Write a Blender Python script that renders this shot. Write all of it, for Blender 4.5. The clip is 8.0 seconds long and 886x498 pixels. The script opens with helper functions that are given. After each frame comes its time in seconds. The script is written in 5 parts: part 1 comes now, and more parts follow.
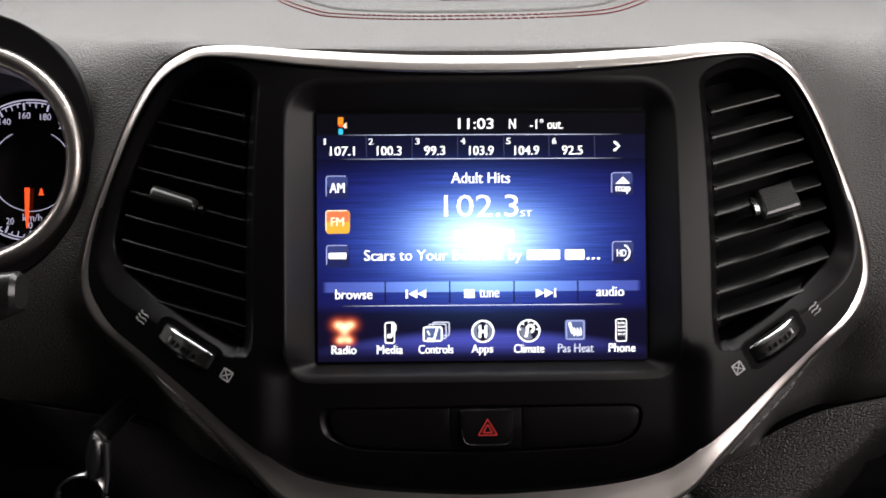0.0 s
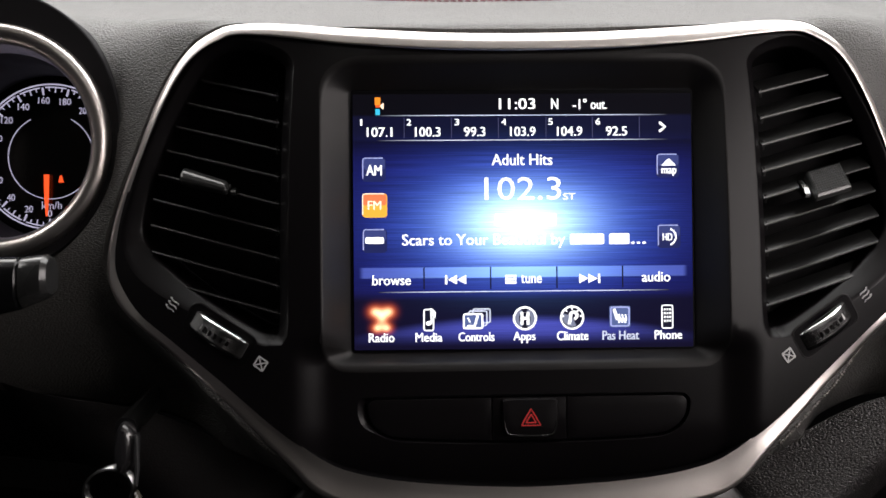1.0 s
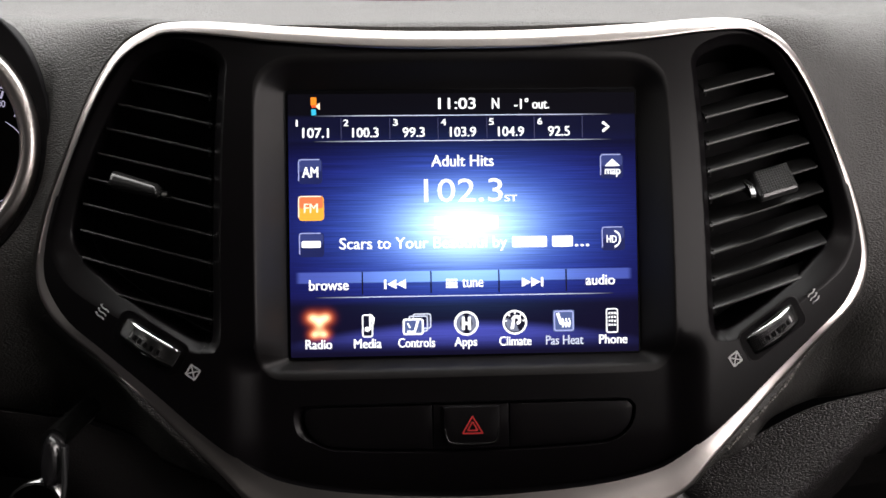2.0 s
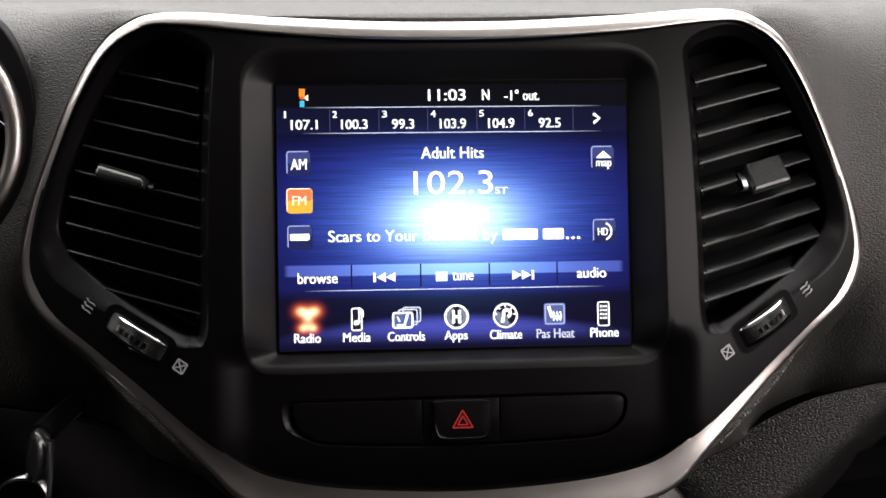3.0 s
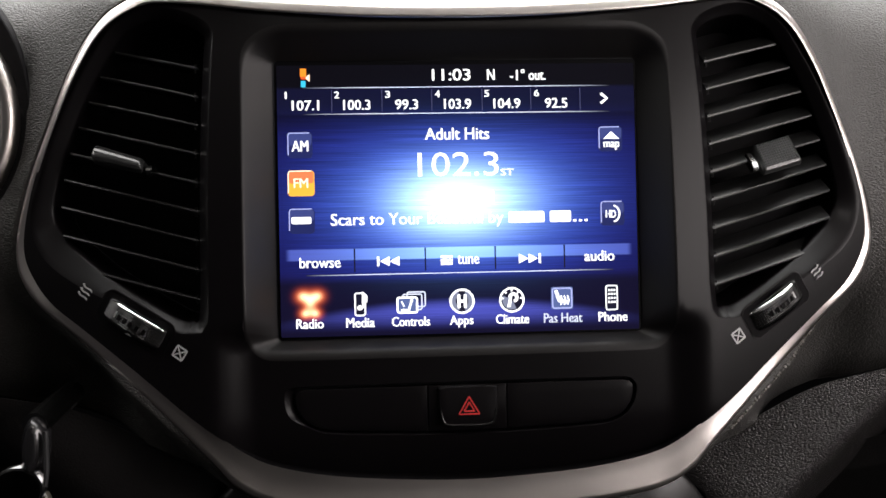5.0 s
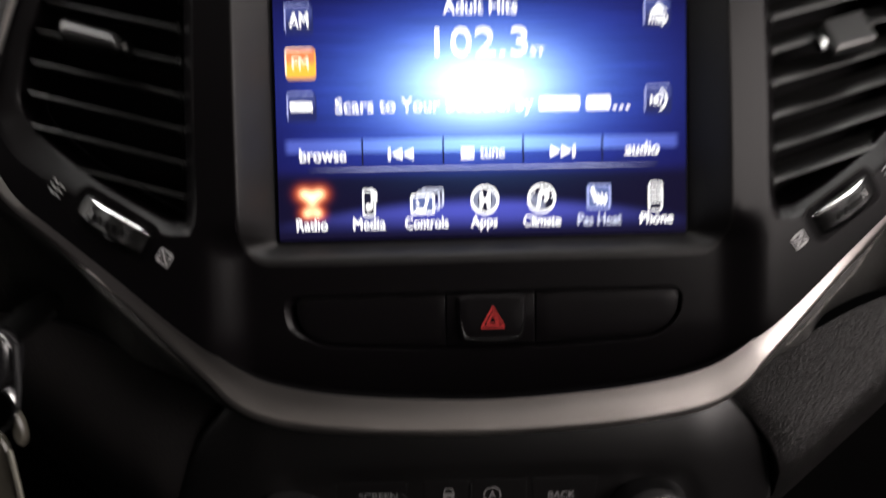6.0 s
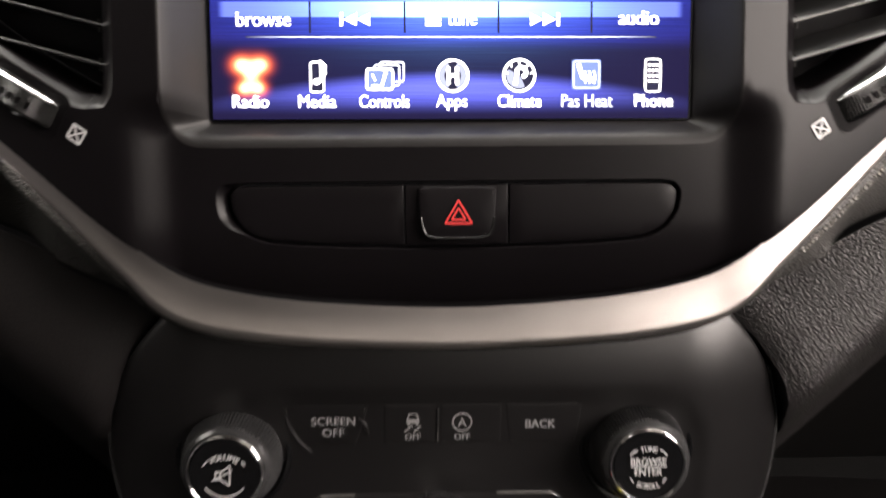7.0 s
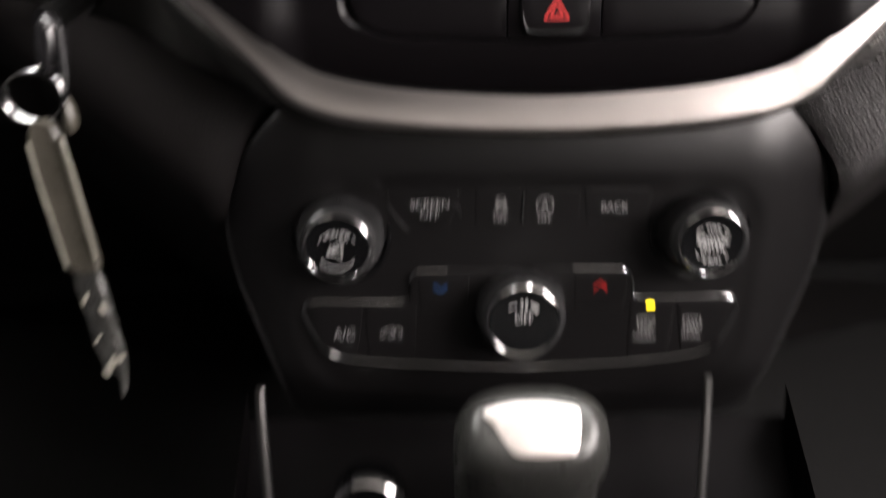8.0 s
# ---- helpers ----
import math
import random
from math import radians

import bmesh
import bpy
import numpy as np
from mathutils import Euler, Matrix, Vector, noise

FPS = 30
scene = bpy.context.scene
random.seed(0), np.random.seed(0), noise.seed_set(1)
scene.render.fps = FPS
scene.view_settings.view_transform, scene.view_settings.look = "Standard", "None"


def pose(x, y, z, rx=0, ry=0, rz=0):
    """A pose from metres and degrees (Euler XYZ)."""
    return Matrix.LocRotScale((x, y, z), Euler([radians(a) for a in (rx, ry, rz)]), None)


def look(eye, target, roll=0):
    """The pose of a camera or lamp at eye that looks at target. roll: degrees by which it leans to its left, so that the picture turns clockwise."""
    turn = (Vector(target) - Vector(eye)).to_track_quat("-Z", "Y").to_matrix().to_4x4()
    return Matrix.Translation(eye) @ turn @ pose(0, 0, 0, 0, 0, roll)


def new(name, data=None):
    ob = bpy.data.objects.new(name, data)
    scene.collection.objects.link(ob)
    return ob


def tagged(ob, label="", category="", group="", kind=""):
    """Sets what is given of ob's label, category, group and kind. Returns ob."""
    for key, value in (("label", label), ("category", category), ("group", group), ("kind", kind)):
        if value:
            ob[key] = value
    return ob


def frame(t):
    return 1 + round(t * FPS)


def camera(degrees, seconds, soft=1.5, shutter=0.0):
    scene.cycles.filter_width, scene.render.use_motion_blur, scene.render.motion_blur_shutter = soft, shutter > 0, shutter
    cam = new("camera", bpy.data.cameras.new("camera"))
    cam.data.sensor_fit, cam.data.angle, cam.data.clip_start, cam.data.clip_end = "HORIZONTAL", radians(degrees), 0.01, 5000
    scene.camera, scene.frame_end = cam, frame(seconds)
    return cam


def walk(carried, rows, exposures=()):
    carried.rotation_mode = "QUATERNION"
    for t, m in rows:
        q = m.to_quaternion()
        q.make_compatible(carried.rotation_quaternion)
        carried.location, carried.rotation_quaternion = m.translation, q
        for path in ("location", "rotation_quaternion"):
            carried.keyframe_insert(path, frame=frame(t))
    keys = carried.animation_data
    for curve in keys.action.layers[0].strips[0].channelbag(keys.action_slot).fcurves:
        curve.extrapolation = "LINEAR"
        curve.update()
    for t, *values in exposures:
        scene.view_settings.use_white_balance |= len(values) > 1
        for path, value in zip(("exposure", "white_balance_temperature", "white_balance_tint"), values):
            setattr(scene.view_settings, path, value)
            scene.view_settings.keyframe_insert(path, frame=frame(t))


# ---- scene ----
# The dashboard leans back 20 degrees. DASH carries its own frame: x right, y away from the driver, z up along the panel.
DASH = pose(0, 0, 0.95, -20, 0, 0)
cam = camera(48.0, 8.0, soft=1.6, shutter=0.65)
PATH = [
    (0, (-0.03228, -0.51597, -0.00914), (0.01440, 1.48345, 0.00262), -0.03),
    (0.5, (-0.04640, -0.51488, -0.01822), (0.00852, 1.48428, 0.00068), -0.04),
    (1, (-0.05517, -0.49871, -0.01823), (0.00337, 1.50036, -0.00112), -0.16),
    (1.5, (-0.03875, -0.48956, -0.01884), (0.04490, 1.50852, 0.00703), -0.41),
    (3, (-0.03277, -0.48228, -0.02322), (0.07901, 1.51437, 0.00695), -0.60),
    (3.5, (-0.02849, -0.47856, -0.02981), (0.08791, 1.51753, 0.01579), -0.68),
    (4, (-0.03247, -0.47707, -0.02943), (0.08729, 1.51904, 0.00534), -0.69),
    (5.5, (-0.03948, -0.46682, -0.02803), (0.09225, 1.52884, -0.02509), -0.88),
    (5.7, (-0.03618, -0.46169, -0.03036), (0.06891, 1.53550, -0.04351), -1.08),
    (5.8, (-0.03573, -0.45230, -0.03732), (0.06284, 1.54515, -0.05839), -1.05),
    (6, (-0.03877, -0.41437, -0.03971), (0.06429, 1.57798, -0.18086), -0.78),
    (6.2, (-0.02824, -0.38002, -0.05877), (0.06757, 1.61117, -0.21987), -0.71),
    (6.3, (-0.02457, -0.35970, -0.05911), (0.08665, 1.62688, -0.26183), -0.55),
    (6.5, (-0.01284, -0.33231, -0.07108), (0.09496, 1.65580, -0.26026), -0.36),
    (6.8, (-0.01459, -0.34597, -0.06592), (0.06643, 1.63906, -0.29629), -0.07),
    (7, (-0.01571, -0.36014, -0.06982), (0.05490, 1.62559, -0.29758), 0.14),
    (7.1, (-0.01405, -0.37950, -0.06827), (0.05278, 1.60480, -0.30925), -0.04),
    (7.2, (-0.01610, -0.39990, -0.06844), (0.06079, 1.58177, -0.32735), 0.07),
    (7.3, (-0.01521, -0.41043, -0.06827), (0.05915, 1.56831, -0.34951), 0.07),
    (7.4, (-0.01416, -0.41503, -0.07051), (0.05356, 1.56197, -0.36526), 0.01),
    (7.467, (-0.01528, -0.41010, -0.06965), (0.05573, 1.56395, -0.38281), 0.12),
    (7.5, (-0.01541, -0.40955, -0.06956), (0.05597, 1.56417, -0.38476), 0.13),
    (7.533, (-0.01543, -0.40860, -0.06926), (0.05424, 1.56451, -0.38841), 0.09),
    (7.6, (-0.01562, -0.40001, -0.06658), (0.03864, 1.56754, -0.42125), -0.24),
    (7.7, (-0.02481, -0.39319, -0.06966), (0.00199, 1.56755, -0.46310), -0.15),
    (7.8, (-0.03667, -0.38840, -0.07704), (-0.01129, 1.56275, -0.51561), 0.03),
    (7.9, (-0.04319, -0.38811, -0.08127), (-0.01863, 1.55156, -0.56816), 0.05),
    (8, (-0.04885, -0.40553, -0.07611), (-0.01541, 1.51081, -0.64755), -0.02),
]
EXPOSURE = [(0.0, 0.08, 6500, 10), (1.5, 0.08, 6500, 10), (3.5, 0.18, 6500, 10), (5.5, 0.26, 6500, 10), (6.0, 0.36, 6600, 10), (6.5, 1.12, 6900, 10), (7.5, 1.95, 6800, 10), (8.0, 1.75, 6550, 10)]
LEVEL_UP = pose(0, 0, 0, 0, 0.35, 0)
walk(cam, [(t, DASH @ LEVEL_UP @ look(eye, target, roll)) for t, eye, target, roll in PATH], EXPOSURE)

# ---- light: a bright hall outside the car, seen through its windows ----
world = bpy.data.worlds.new("hall")
scene.world = world
world.use_nodes = True
sky = world.node_tree.nodes["Background"]
sky.inputs["Color"].default_value = (1.0, 0.97, 0.93, 1)
sky.inputs["Strength"].default_value = 0.03


def area_lamp(name, eye, target, width, height, power, color):
    data = bpy.data.lights.new(name, "AREA")
    data.shape, data.size, data.size_y, data.energy, data.color = "RECTANGLE", width, height, power, color
    ob = new(name, data)
    ob.matrix_basis = look(eye, target)
    return ob


area_lamp("windscreen_daylight", (0.05, 0.40, 1.50), (0.0, -0.02, 0.90), 1.5, 0.8, 20.5, (1.0, 0.98, 0.96))
area_lamp("driver_window_daylight", (-0.79, 0.24, 1.44), (0.0, 0.04, 1.05), 0.6, 0.30, 3.0, (1.0, 0.97, 0.94))
area_lamp("passenger_window_daylight", (0.79, -0.48, 1.27), (0.05, -0.15, 1.0), 0.9, 0.46, 7.5, (1.0, 0.915, 0.895))
area_lamp("rear_window_daylight", (0.58, -1.68, 1.34), (0.10, 0.0, 0.95), 0.40, 0.42, 0.30, (1.0, 0.93, 0.89))
# two unseen overhead lamps, added for highlights on the knobs and surround
area_lamp("added_overhead_lamp", (0.26, -0.44, 1.605), (0.22, -0.22, 0.9), 0.13, 0.07, 0.4, (1.0, 0.94, 0.90))
area_lamp("added_overhead_lamp", (-0.26, -0.44, 1.605), (-0.20, -0.22, 0.9), 0.13, 0.07, 0.06, (1.0, 0.94, 0.88))

# ---- materials ----


def material(name, color, rough=0.5, metal=0.0, grain=0.0, scale=400.0, kind="noise", vary=0.15, coat=0.0, rough_vary=0.1, grain_depth=0.001, shine=0.5):
    m = bpy.data.materials.new(name)
    m.use_nodes = True
    nodes, links = m.node_tree.nodes, m.node_tree.links
    shader = nodes["Principled BSDF"]
    shader.inputs["Metallic"].default_value = metal
    shader.inputs["Coat Weight"].default_value = coat
    shader.inputs["Specular IOR Level"].default_value = shine
    place = nodes.new("ShaderNodeTexCoord")
    broad = nodes.new("ShaderNodeTexNoise")
    broad.inputs["Scale"].default_value, broad.inputs["Detail"].default_value = 35.0, 5.0
    links.new(place.outputs["Object"], broad.inputs["Vector"])
    ramp = nodes.new("ShaderNodeMapRange")
    ramp.inputs["To Min"].default_value, ramp.inputs["To Max"].default_value = 1 - vary, 1 + vary
    links.new(broad.outputs["Fac"], ramp.inputs["Value"])
    tint = nodes.new("ShaderNodeMix")
    tint.data_type, tint.blend_type = "RGBA", "MULTIPLY"
    tint.inputs["Factor"].default_value = 1.0
    tint.inputs["A"].default_value = (*color, 1)
    links.new(ramp.outputs["Result"], tint.inputs["B"])
    links.new(tint.outputs["Result"], shader.inputs["Base Color"])
    gloss = nodes.new("ShaderNodeMapRange")
    gloss.inputs["To Min"].default_value, gloss.inputs["To Max"].default_value = rough * (1 - rough_vary), min(1.0, rough * (1 + rough_vary))
    fine = nodes.new("ShaderNodeTexNoise")
    fine.inputs["Scale"].default_value, fine.inputs["Detail"].default_value = 160.0, 6.0
    links.new(place.outputs["Object"], fine.inputs["Vector"])
    links.new(fine.outputs["Fac"], gloss.inputs["Value"])
    links.new(gloss.outputs["Result"], shader.inputs["Roughness"])
    if grain:
        bump = nodes.new("ShaderNodeBump")
        bump.inputs["Strength"].default_value, bump.inputs["Distance"].default_value = grain, grain_depth
        if kind == "leather":
            warp = nodes.new("ShaderNodeTexNoise")
            warp.inputs["Scale"].default_value, warp.inputs["Detail"].default_value = scale * 0.35, 3.0
            links.new(place.outputs["Object"], warp.inputs["Vector"])
            push = nodes.new("ShaderNodeVectorMath")
            push.operation = "MULTIPLY_ADD"
            push.inputs[1].default_value = (1.6 / scale, 1.6 / scale, 1.6 / scale)
            links.new(warp.outputs["Color"], push.inputs[0])
            links.new(place.outputs["Object"], push.inputs[2])
            flat = nodes.new("ShaderNodeVectorMath")
            flat.operation = "MULTIPLY"
            flat.inputs[1].default_value = (0.65, 1.0, 1.3)
            links.new(push.outputs["Vector"], flat.inputs[0])
            cells = nodes.new("ShaderNodeTexVoronoi")
            cells.feature = "SMOOTH_F1"
            cells.inputs["Scale"].default_value = scale
            cells.inputs["Smoothness"].default_value = 0.6
            links.new(flat.outputs["Vector"], cells.inputs["Vector"])
            flip = nodes.new("ShaderNodeMath")
            flip.operation = "MULTIPLY"
            flip.inputs[1].default_value = -1.0
            links.new(cells.outputs["Distance"], flip.inputs[0])
            links.new(flip.outputs["Value"], bump.inputs["Height"])
        else:
            speck = nodes.new("ShaderNodeTexNoise")
            speck.inputs["Scale"].default_value, speck.inputs["Detail"].default_value = scale, 4.0
            links.new(place.outputs["Object"], speck.inputs["Vector"])
            links.new(speck.outputs["Fac"], bump.inputs["Height"])
        links.new(bump.outputs["Normal"], shader.inputs["Normal"])
    return m


def ring_of(cx, cz, r, w, n=28):
    """A flat ring as small quads, in metres."""
    a, b = arc(cx, cz, r - w / 2, 0, 360, n), arc(cx, cz, r + w / 2, 0, 360, n)
    return [[a[i], b[i], b[i + 1], a[i + 1]] for i in range(n)]


def glow(name, color, strength=1.0):
    m = bpy.data.materials.new(name)
    m.use_nodes = True
    shader = m.node_tree.nodes["Principled BSDF"]
    shader.inputs["Base Color"].default_value = (0.01, 0.01, 0.01, 1)
    shader.inputs["Roughness"].default_value = 0.6
    shader.inputs["Specular IOR Level"].default_value = 0.1
    shader.inputs["Emission Color"].default_value = (*color, 1)
    shader.inputs["Emission Strength"].default_value = strength
    return m


SOFT_PAD = material("soft_touch_pad", (0.045, 0.0432, 0.041), 0.50, 0.0, 0.6, 1150.0, "leather", 0.12)
KNEE_PAD = material("grained_knee_pad", (0.015, 0.0137, 0.0138), 0.33, 0.0, 0.8, 1350.0, "leather", 0.15, shine=0.55, grain_depth=0.0008)
SATIN_BLACK = material("satin_black_plastic", (0.0039, 0.0033, 0.0038), 0.31, 0.0, 0.0, 1500.0, "noise", 0.15, shine=0.16)
CLIMATE_BLACK = material("climate_panel_plastic", (0.0050, 0.0045, 0.0048), 0.39, 0.0, 0.08, 1500.0, "noise", 0.15, shine=0.6)
# lower dash on the driver's side, with the shade there in its colour
LOWER_SHADED = material("lower_dash_shaded", (0.0135, 0.0122, 0.0124), 0.55, 0.0, 0.3, 900.0, "noise", 0.3, shine=0.16)
BEZEL_BLACK = material("screen_bezel_plastic", (0.0065, 0.0058, 0.0060), 0.45, 0.0, 0.05, 1500.0, "noise", 0.15, shine=0.3)
HOOD_BLACK = material("hood_plastic", (0.008, 0.0075, 0.0085), 0.7, 0.0, 0.2, 1200.0, "noise", 0.15, shine=0.12)
BLACK_PLASTIC = material("matt_black_plastic", (0.013, 0.0120, 0.0136), 0.6, 0.0, 0.15, 1200.0, "noise", 0.15, shine=0.3)
KEY_GLOSS = material("glossy_key_plastic", (0.012, 0.0115, 0.0125), 0.2, 0.0, 0.0, vary=0.1, shine=1.0)
GLOSS_BLACK = material("gloss_black_plastic", (0.004, 0.004, 0.0045), 0.18, 0.0, 0.0, vary=0.1, shine=0.4)
SLAT_BLACK = material("vent_slat_plastic", (0.007, 0.007, 0.007), 0.30, 0.0, 0.06, 1400.0, "noise", 0.12, shine=0.45)
GRIP_BLACK = material("ribbed_grip_plastic", (0.03, 0.03, 0.031), 0.25, 0.0, 0.0, vary=0.1, shine=0.8)
WHEEL_BLACK = material("knurled_plastic", (0.007, 0.007, 0.007), 0.26, 0.0, 0.0, vary=0.1)
SCREEN_GLASS = material("screen_glass", (0.003, 0.003, 0.004), 0.25, 0.0, 0.0, vary=0.05, shine=0.15)
TAB_BLACK = material("tab_plastic", (0.018, 0.018, 0.018), 0.2, 0.0, 0.0, vary=0.1, shine=0.6)
RIB_BLACK = material("ribbed_tab_plastic", (0.020, 0.020, 0.020), 0.30, 0.0, 0.0, vary=0.1, shine=0.9)
SILVER = material("satin_silver_paint", (0.66, 0.615, 0.59), 0.30, 1.0, 0.05, 2500.0, "noise", 0.05)
RAIL_SILVER = material("dull_silver_paint", (0.26, 0.255, 0.25), 0.34, 1.0, 0.05, 2500.0, "noise", 0.08)
CHROME = material("chrome", (0.75, 0.75, 0.75), 0.12, 1.0, 0.0, vary=0.05)
DARK_CHROME = material("dark_chrome", (0.28, 0.28, 0.28), 0.2, 1.0, 0.0, vary=0.08)
PRINT = material("white_print", (0.5, 0.5, 0.5), 0.5, 0.0, 0.0, vary=0.05)
PRINT_DIM = material("grey_print", (0.28, 0.28, 0.28), 0.5, 0.0, 0.0, vary=0.05)
RED_PRINT = material("red_print", (0.55, 0.03, 0.03), 0.5, 0.0, 0.0, vary=0.05)
BLUE_PRINT = material("blue_print", (0.02, 0.07, 0.18), 0.5, 0.0, 0.0, vary=0.05)
RED_THREAD = material("red_thread", (0.16, 0.016, 0.022), 0.7, 0.0, 0.3, 3000.0)
BLACK_THREAD = material("black_thread", (0.20, 0.19, 0.18), 0.7, 0.0, 0.3, 3000.0)
CONSOLE_BLACK = material("black_console_plastic", (0.0032, 0.0028, 0.0032), 0.6, 0.0, 0.2, 900.0, shine=0.06)
SHIFTER_GREY = material("satin_grip_plastic", (0.032, 0.032, 0.030), 0.28, 0.0, 0.1, 1500.0, shine=0.6)
SLEEVE = material("clear_worn_sleeve", (0.06, 0.06, 0.057), 0.12, 0.4, 0.8, 160.0, vary=0.6, grain_depth=0.004)
GREY_TAG = material("worn_plastic_tag", (0.060, 0.055, 0.045), 0.22, 0.0, 0.4, 260.0, vary=0.6)
# paler copy of the tag plastic, for its lit edges and glints
TAG_GLINT = material("pale_glint_plastic", (0.20, 0.19, 0.16), 0.18, 0.0, 0.4, 260.0, vary=0.5)
HEADLINER = material("pale_headliner", (0.45, 0.43, 0.4), 0.9, 0.0, 0.2, 900.0)
CARPET = material("black_carpet", (0.005, 0.005, 0.005), 0.95, 0.0, 0.6, 800.0)
WHITE_LIGHT = glow("white_pixels", (1.0, 1.0, 1.0), 1.6)
GAUGE_LIGHT = glow("gauge_white", (0.75, 0.7, 0.95), 0.55)
ORANGE_LIGHT = glow("orange_needle", (1.0, 0.09, 0.02), 1.3)
AMBER_LIGHT = glow("amber_lamp", (1.0, 0.75, 0.02), 1.6)

# ---- building helpers ----
PLACE = {}
ASKEW = pose(-0.0004, 0, 0, 0, -0.25, 0)  # the panel sits a little askew to its screen
TILTED = ("dashboard", "dash_centre", "air_vent", "switch_strip", "knee_panel", "dash_tray")


def thing(name, x, y, z, label, category, group="", kind=""):
    """An empty at the base of a thing, in the dashboard's frame."""
    ob = new(name)
    ob.empty_display_size = 0.02
    ob.matrix_basis = DASH @ (pose(0, 0, 0) if name == "touchscreen" else ASKEW if name in TILTED else LEVEL_UP) @ Matrix.Translation((x, y, z))
    PLACE[ob] = Vector((x, y, z))
    return tagged(ob, label, category, group, kind)


def part(name, bm, mat, parent, label="", smooth=35.0):
    """Link a bmesh, written in the dashboard's frame, as one mesh under a thing or a part."""
    origin = PLACE[parent]
    bmesh.ops.translate(bm, verts=bm.verts, vec=-origin)
    mesh = bpy.data.meshes.new(name)
    bm.to_mesh(mesh)
    bm.free()
    mesh.materials.append(mat)
    if smooth:
        mesh.shade_smooth()
        mesh.set_sharp_from_angle(angle=radians(smooth))
    ob = new(name, mesh)
    ob.parent = parent
    PLACE[ob] = origin
    return tagged(ob, label) if label else ob


def spline(points, per=6, closed=True):
    """Points along a Catmull-Rom curve through the given ones."""
    pts = [Vector(p) for p in points]
    n = len(pts)
    out = []
    for i in range(n if closed else n - 1):
        a, b, c, d = (pts[(i + k) % n] if closed else pts[min(max(i + k, 0), n - 1)] for k in (-1, 0, 1, 2))
        for k in range(per):
            u = k / per
            out.append(0.5 * (2 * b + (c - a) * u + (2 * a - 5 * b + 4 * c - d) * u * u + (3 * b - a - 3 * c + d) * u ** 3))
    if not closed:
        out.append(pts[-1])
    return out


def mirrored(half):
    """A closed outline from its right half, which runs clockwise from the top middle to the bottom middle."""
    return list(half) + [(-x, z) for x, z in half[-2:0:-1]]


def mm(points):
    return [tuple(v / 1000 for v in p) for p in points]


def rounded(x0, x1, z0, z1, radii, per=6):
    """A rounded rectangle, clockwise from its top left. radii: top left, top right, bottom right, bottom left."""
    corners = ((x0, z1, 180, 1, -1), (x1, z1, 90, -1, -1), (x1, z0, 0, -1, 1), (x0, z0, -90, 1, 1))
    out = []
    for (x, z, start, sx, sz), r in zip(corners, radii):
        for k in range(per + 1):
            a = radians(start - 90 * k / per)
            out.append((x + sx * r + r * math.cos(a), z + sz * r + r * math.sin(a)))
    return out


def oval(cx, cz, a, b, n=48):
    return [(cx + a * math.sin(2 * math.pi * k / n), cz + b * math.cos(2 * math.pi * k / n)) for k in range(n)]


def inset(outline, d):
    """Move a clockwise outline inwards by d (outwards if negative)."""
    n, out = len(outline), []
    for i in range(n):
        a, b = Vector(outline[i - 1]), Vector(outline[(i + 1) % n])
        along = (b - a).normalized()
        p = Vector(outline[i])
        out.append((p.x + along.y * d, p.y - along.x * d))
    return out


def inside(x, z, poly):
    hit = False
    for i in range(len(poly)):
        x0, z0 = poly[i - 1]
        x1, z1 = poly[i]
        if (z0 > z) != (z1 > z) and x < (x1 - x0) * (z - z0) / (z1 - z0) + x0:
            hit = not hit
    return hit


def sheet(outline, holes, deep, step):
    """A curved sheet y = deep(x, z) within an outline, with real holes."""
    from mathutils.geometry import delaunay_2d_cdt
    points, edges = [], []
    for loop in [outline, *holes]:
        base = len(points)
        points += [Vector(p[:2]) for p in loop]
        edges += [(base + i, base + (i + 1) % len(loop)) for i in range(len(loop))]
    xs, zs = [p[0] for p in outline], [p[1] for p in outline]
    nx, nz = int((max(xs) - min(xs)) / step), int((max(zs) - min(zs)) / step)
    for i in range(1, nx):
        for k in range(1, nz):
            x, z = min(xs) + i * step + (k % 2) * step / 2, min(zs) + k * step
            if inside(x, z, outline) and not any(inside(x, z, h) for h in holes):
                points.append(Vector((x, z)))
    verts, _, faces, *_ = delaunay_2d_cdt(points, edges, [], 0, 1e-7)
    bm = bmesh.new()
    made = [bm.verts.new((v.x, deep(v.x, v.y), v.y)) for v in verts]
    for face in faces:
        cx, cz = sum(verts[i].x for i in face) / 3, sum(verts[i].y for i in face) / 3
        if inside(cx, cz, outline) and not any(inside(cx, cz, h) for h in holes):
            bm.faces.new([made[i] for i in face])
    bmesh.ops.recalc_face_normals(bm, faces=bm.faces)
    lone = [v for v in bm.verts if not v.link_faces]
    bmesh.ops.delete(bm, geom=lone, context="VERTS")
    return bm


def rings(loops, cap_first=False, cap_last=False, closed=True, bm=None):
    """Skin a row of equally long loops of 3D points."""
    bm = bm or bmesh.new()
    rows = [[bm.verts.new(p) for p in loop] for loop in loops]
    n = len(rows[0])
    for a, b in zip(rows, rows[1:]):
        for i in range(n if closed else n - 1):
            k = (i + 1) % n
            bm.faces.new((a[i], a[k], b[k], b[i]))
    if cap_first:
        bm.faces.new(rows[0][::-1])
    if cap_last:
        bm.faces.new(rows[-1])
    bmesh.ops.recalc_face_normals(bm, faces=bm.faces)
    return bm


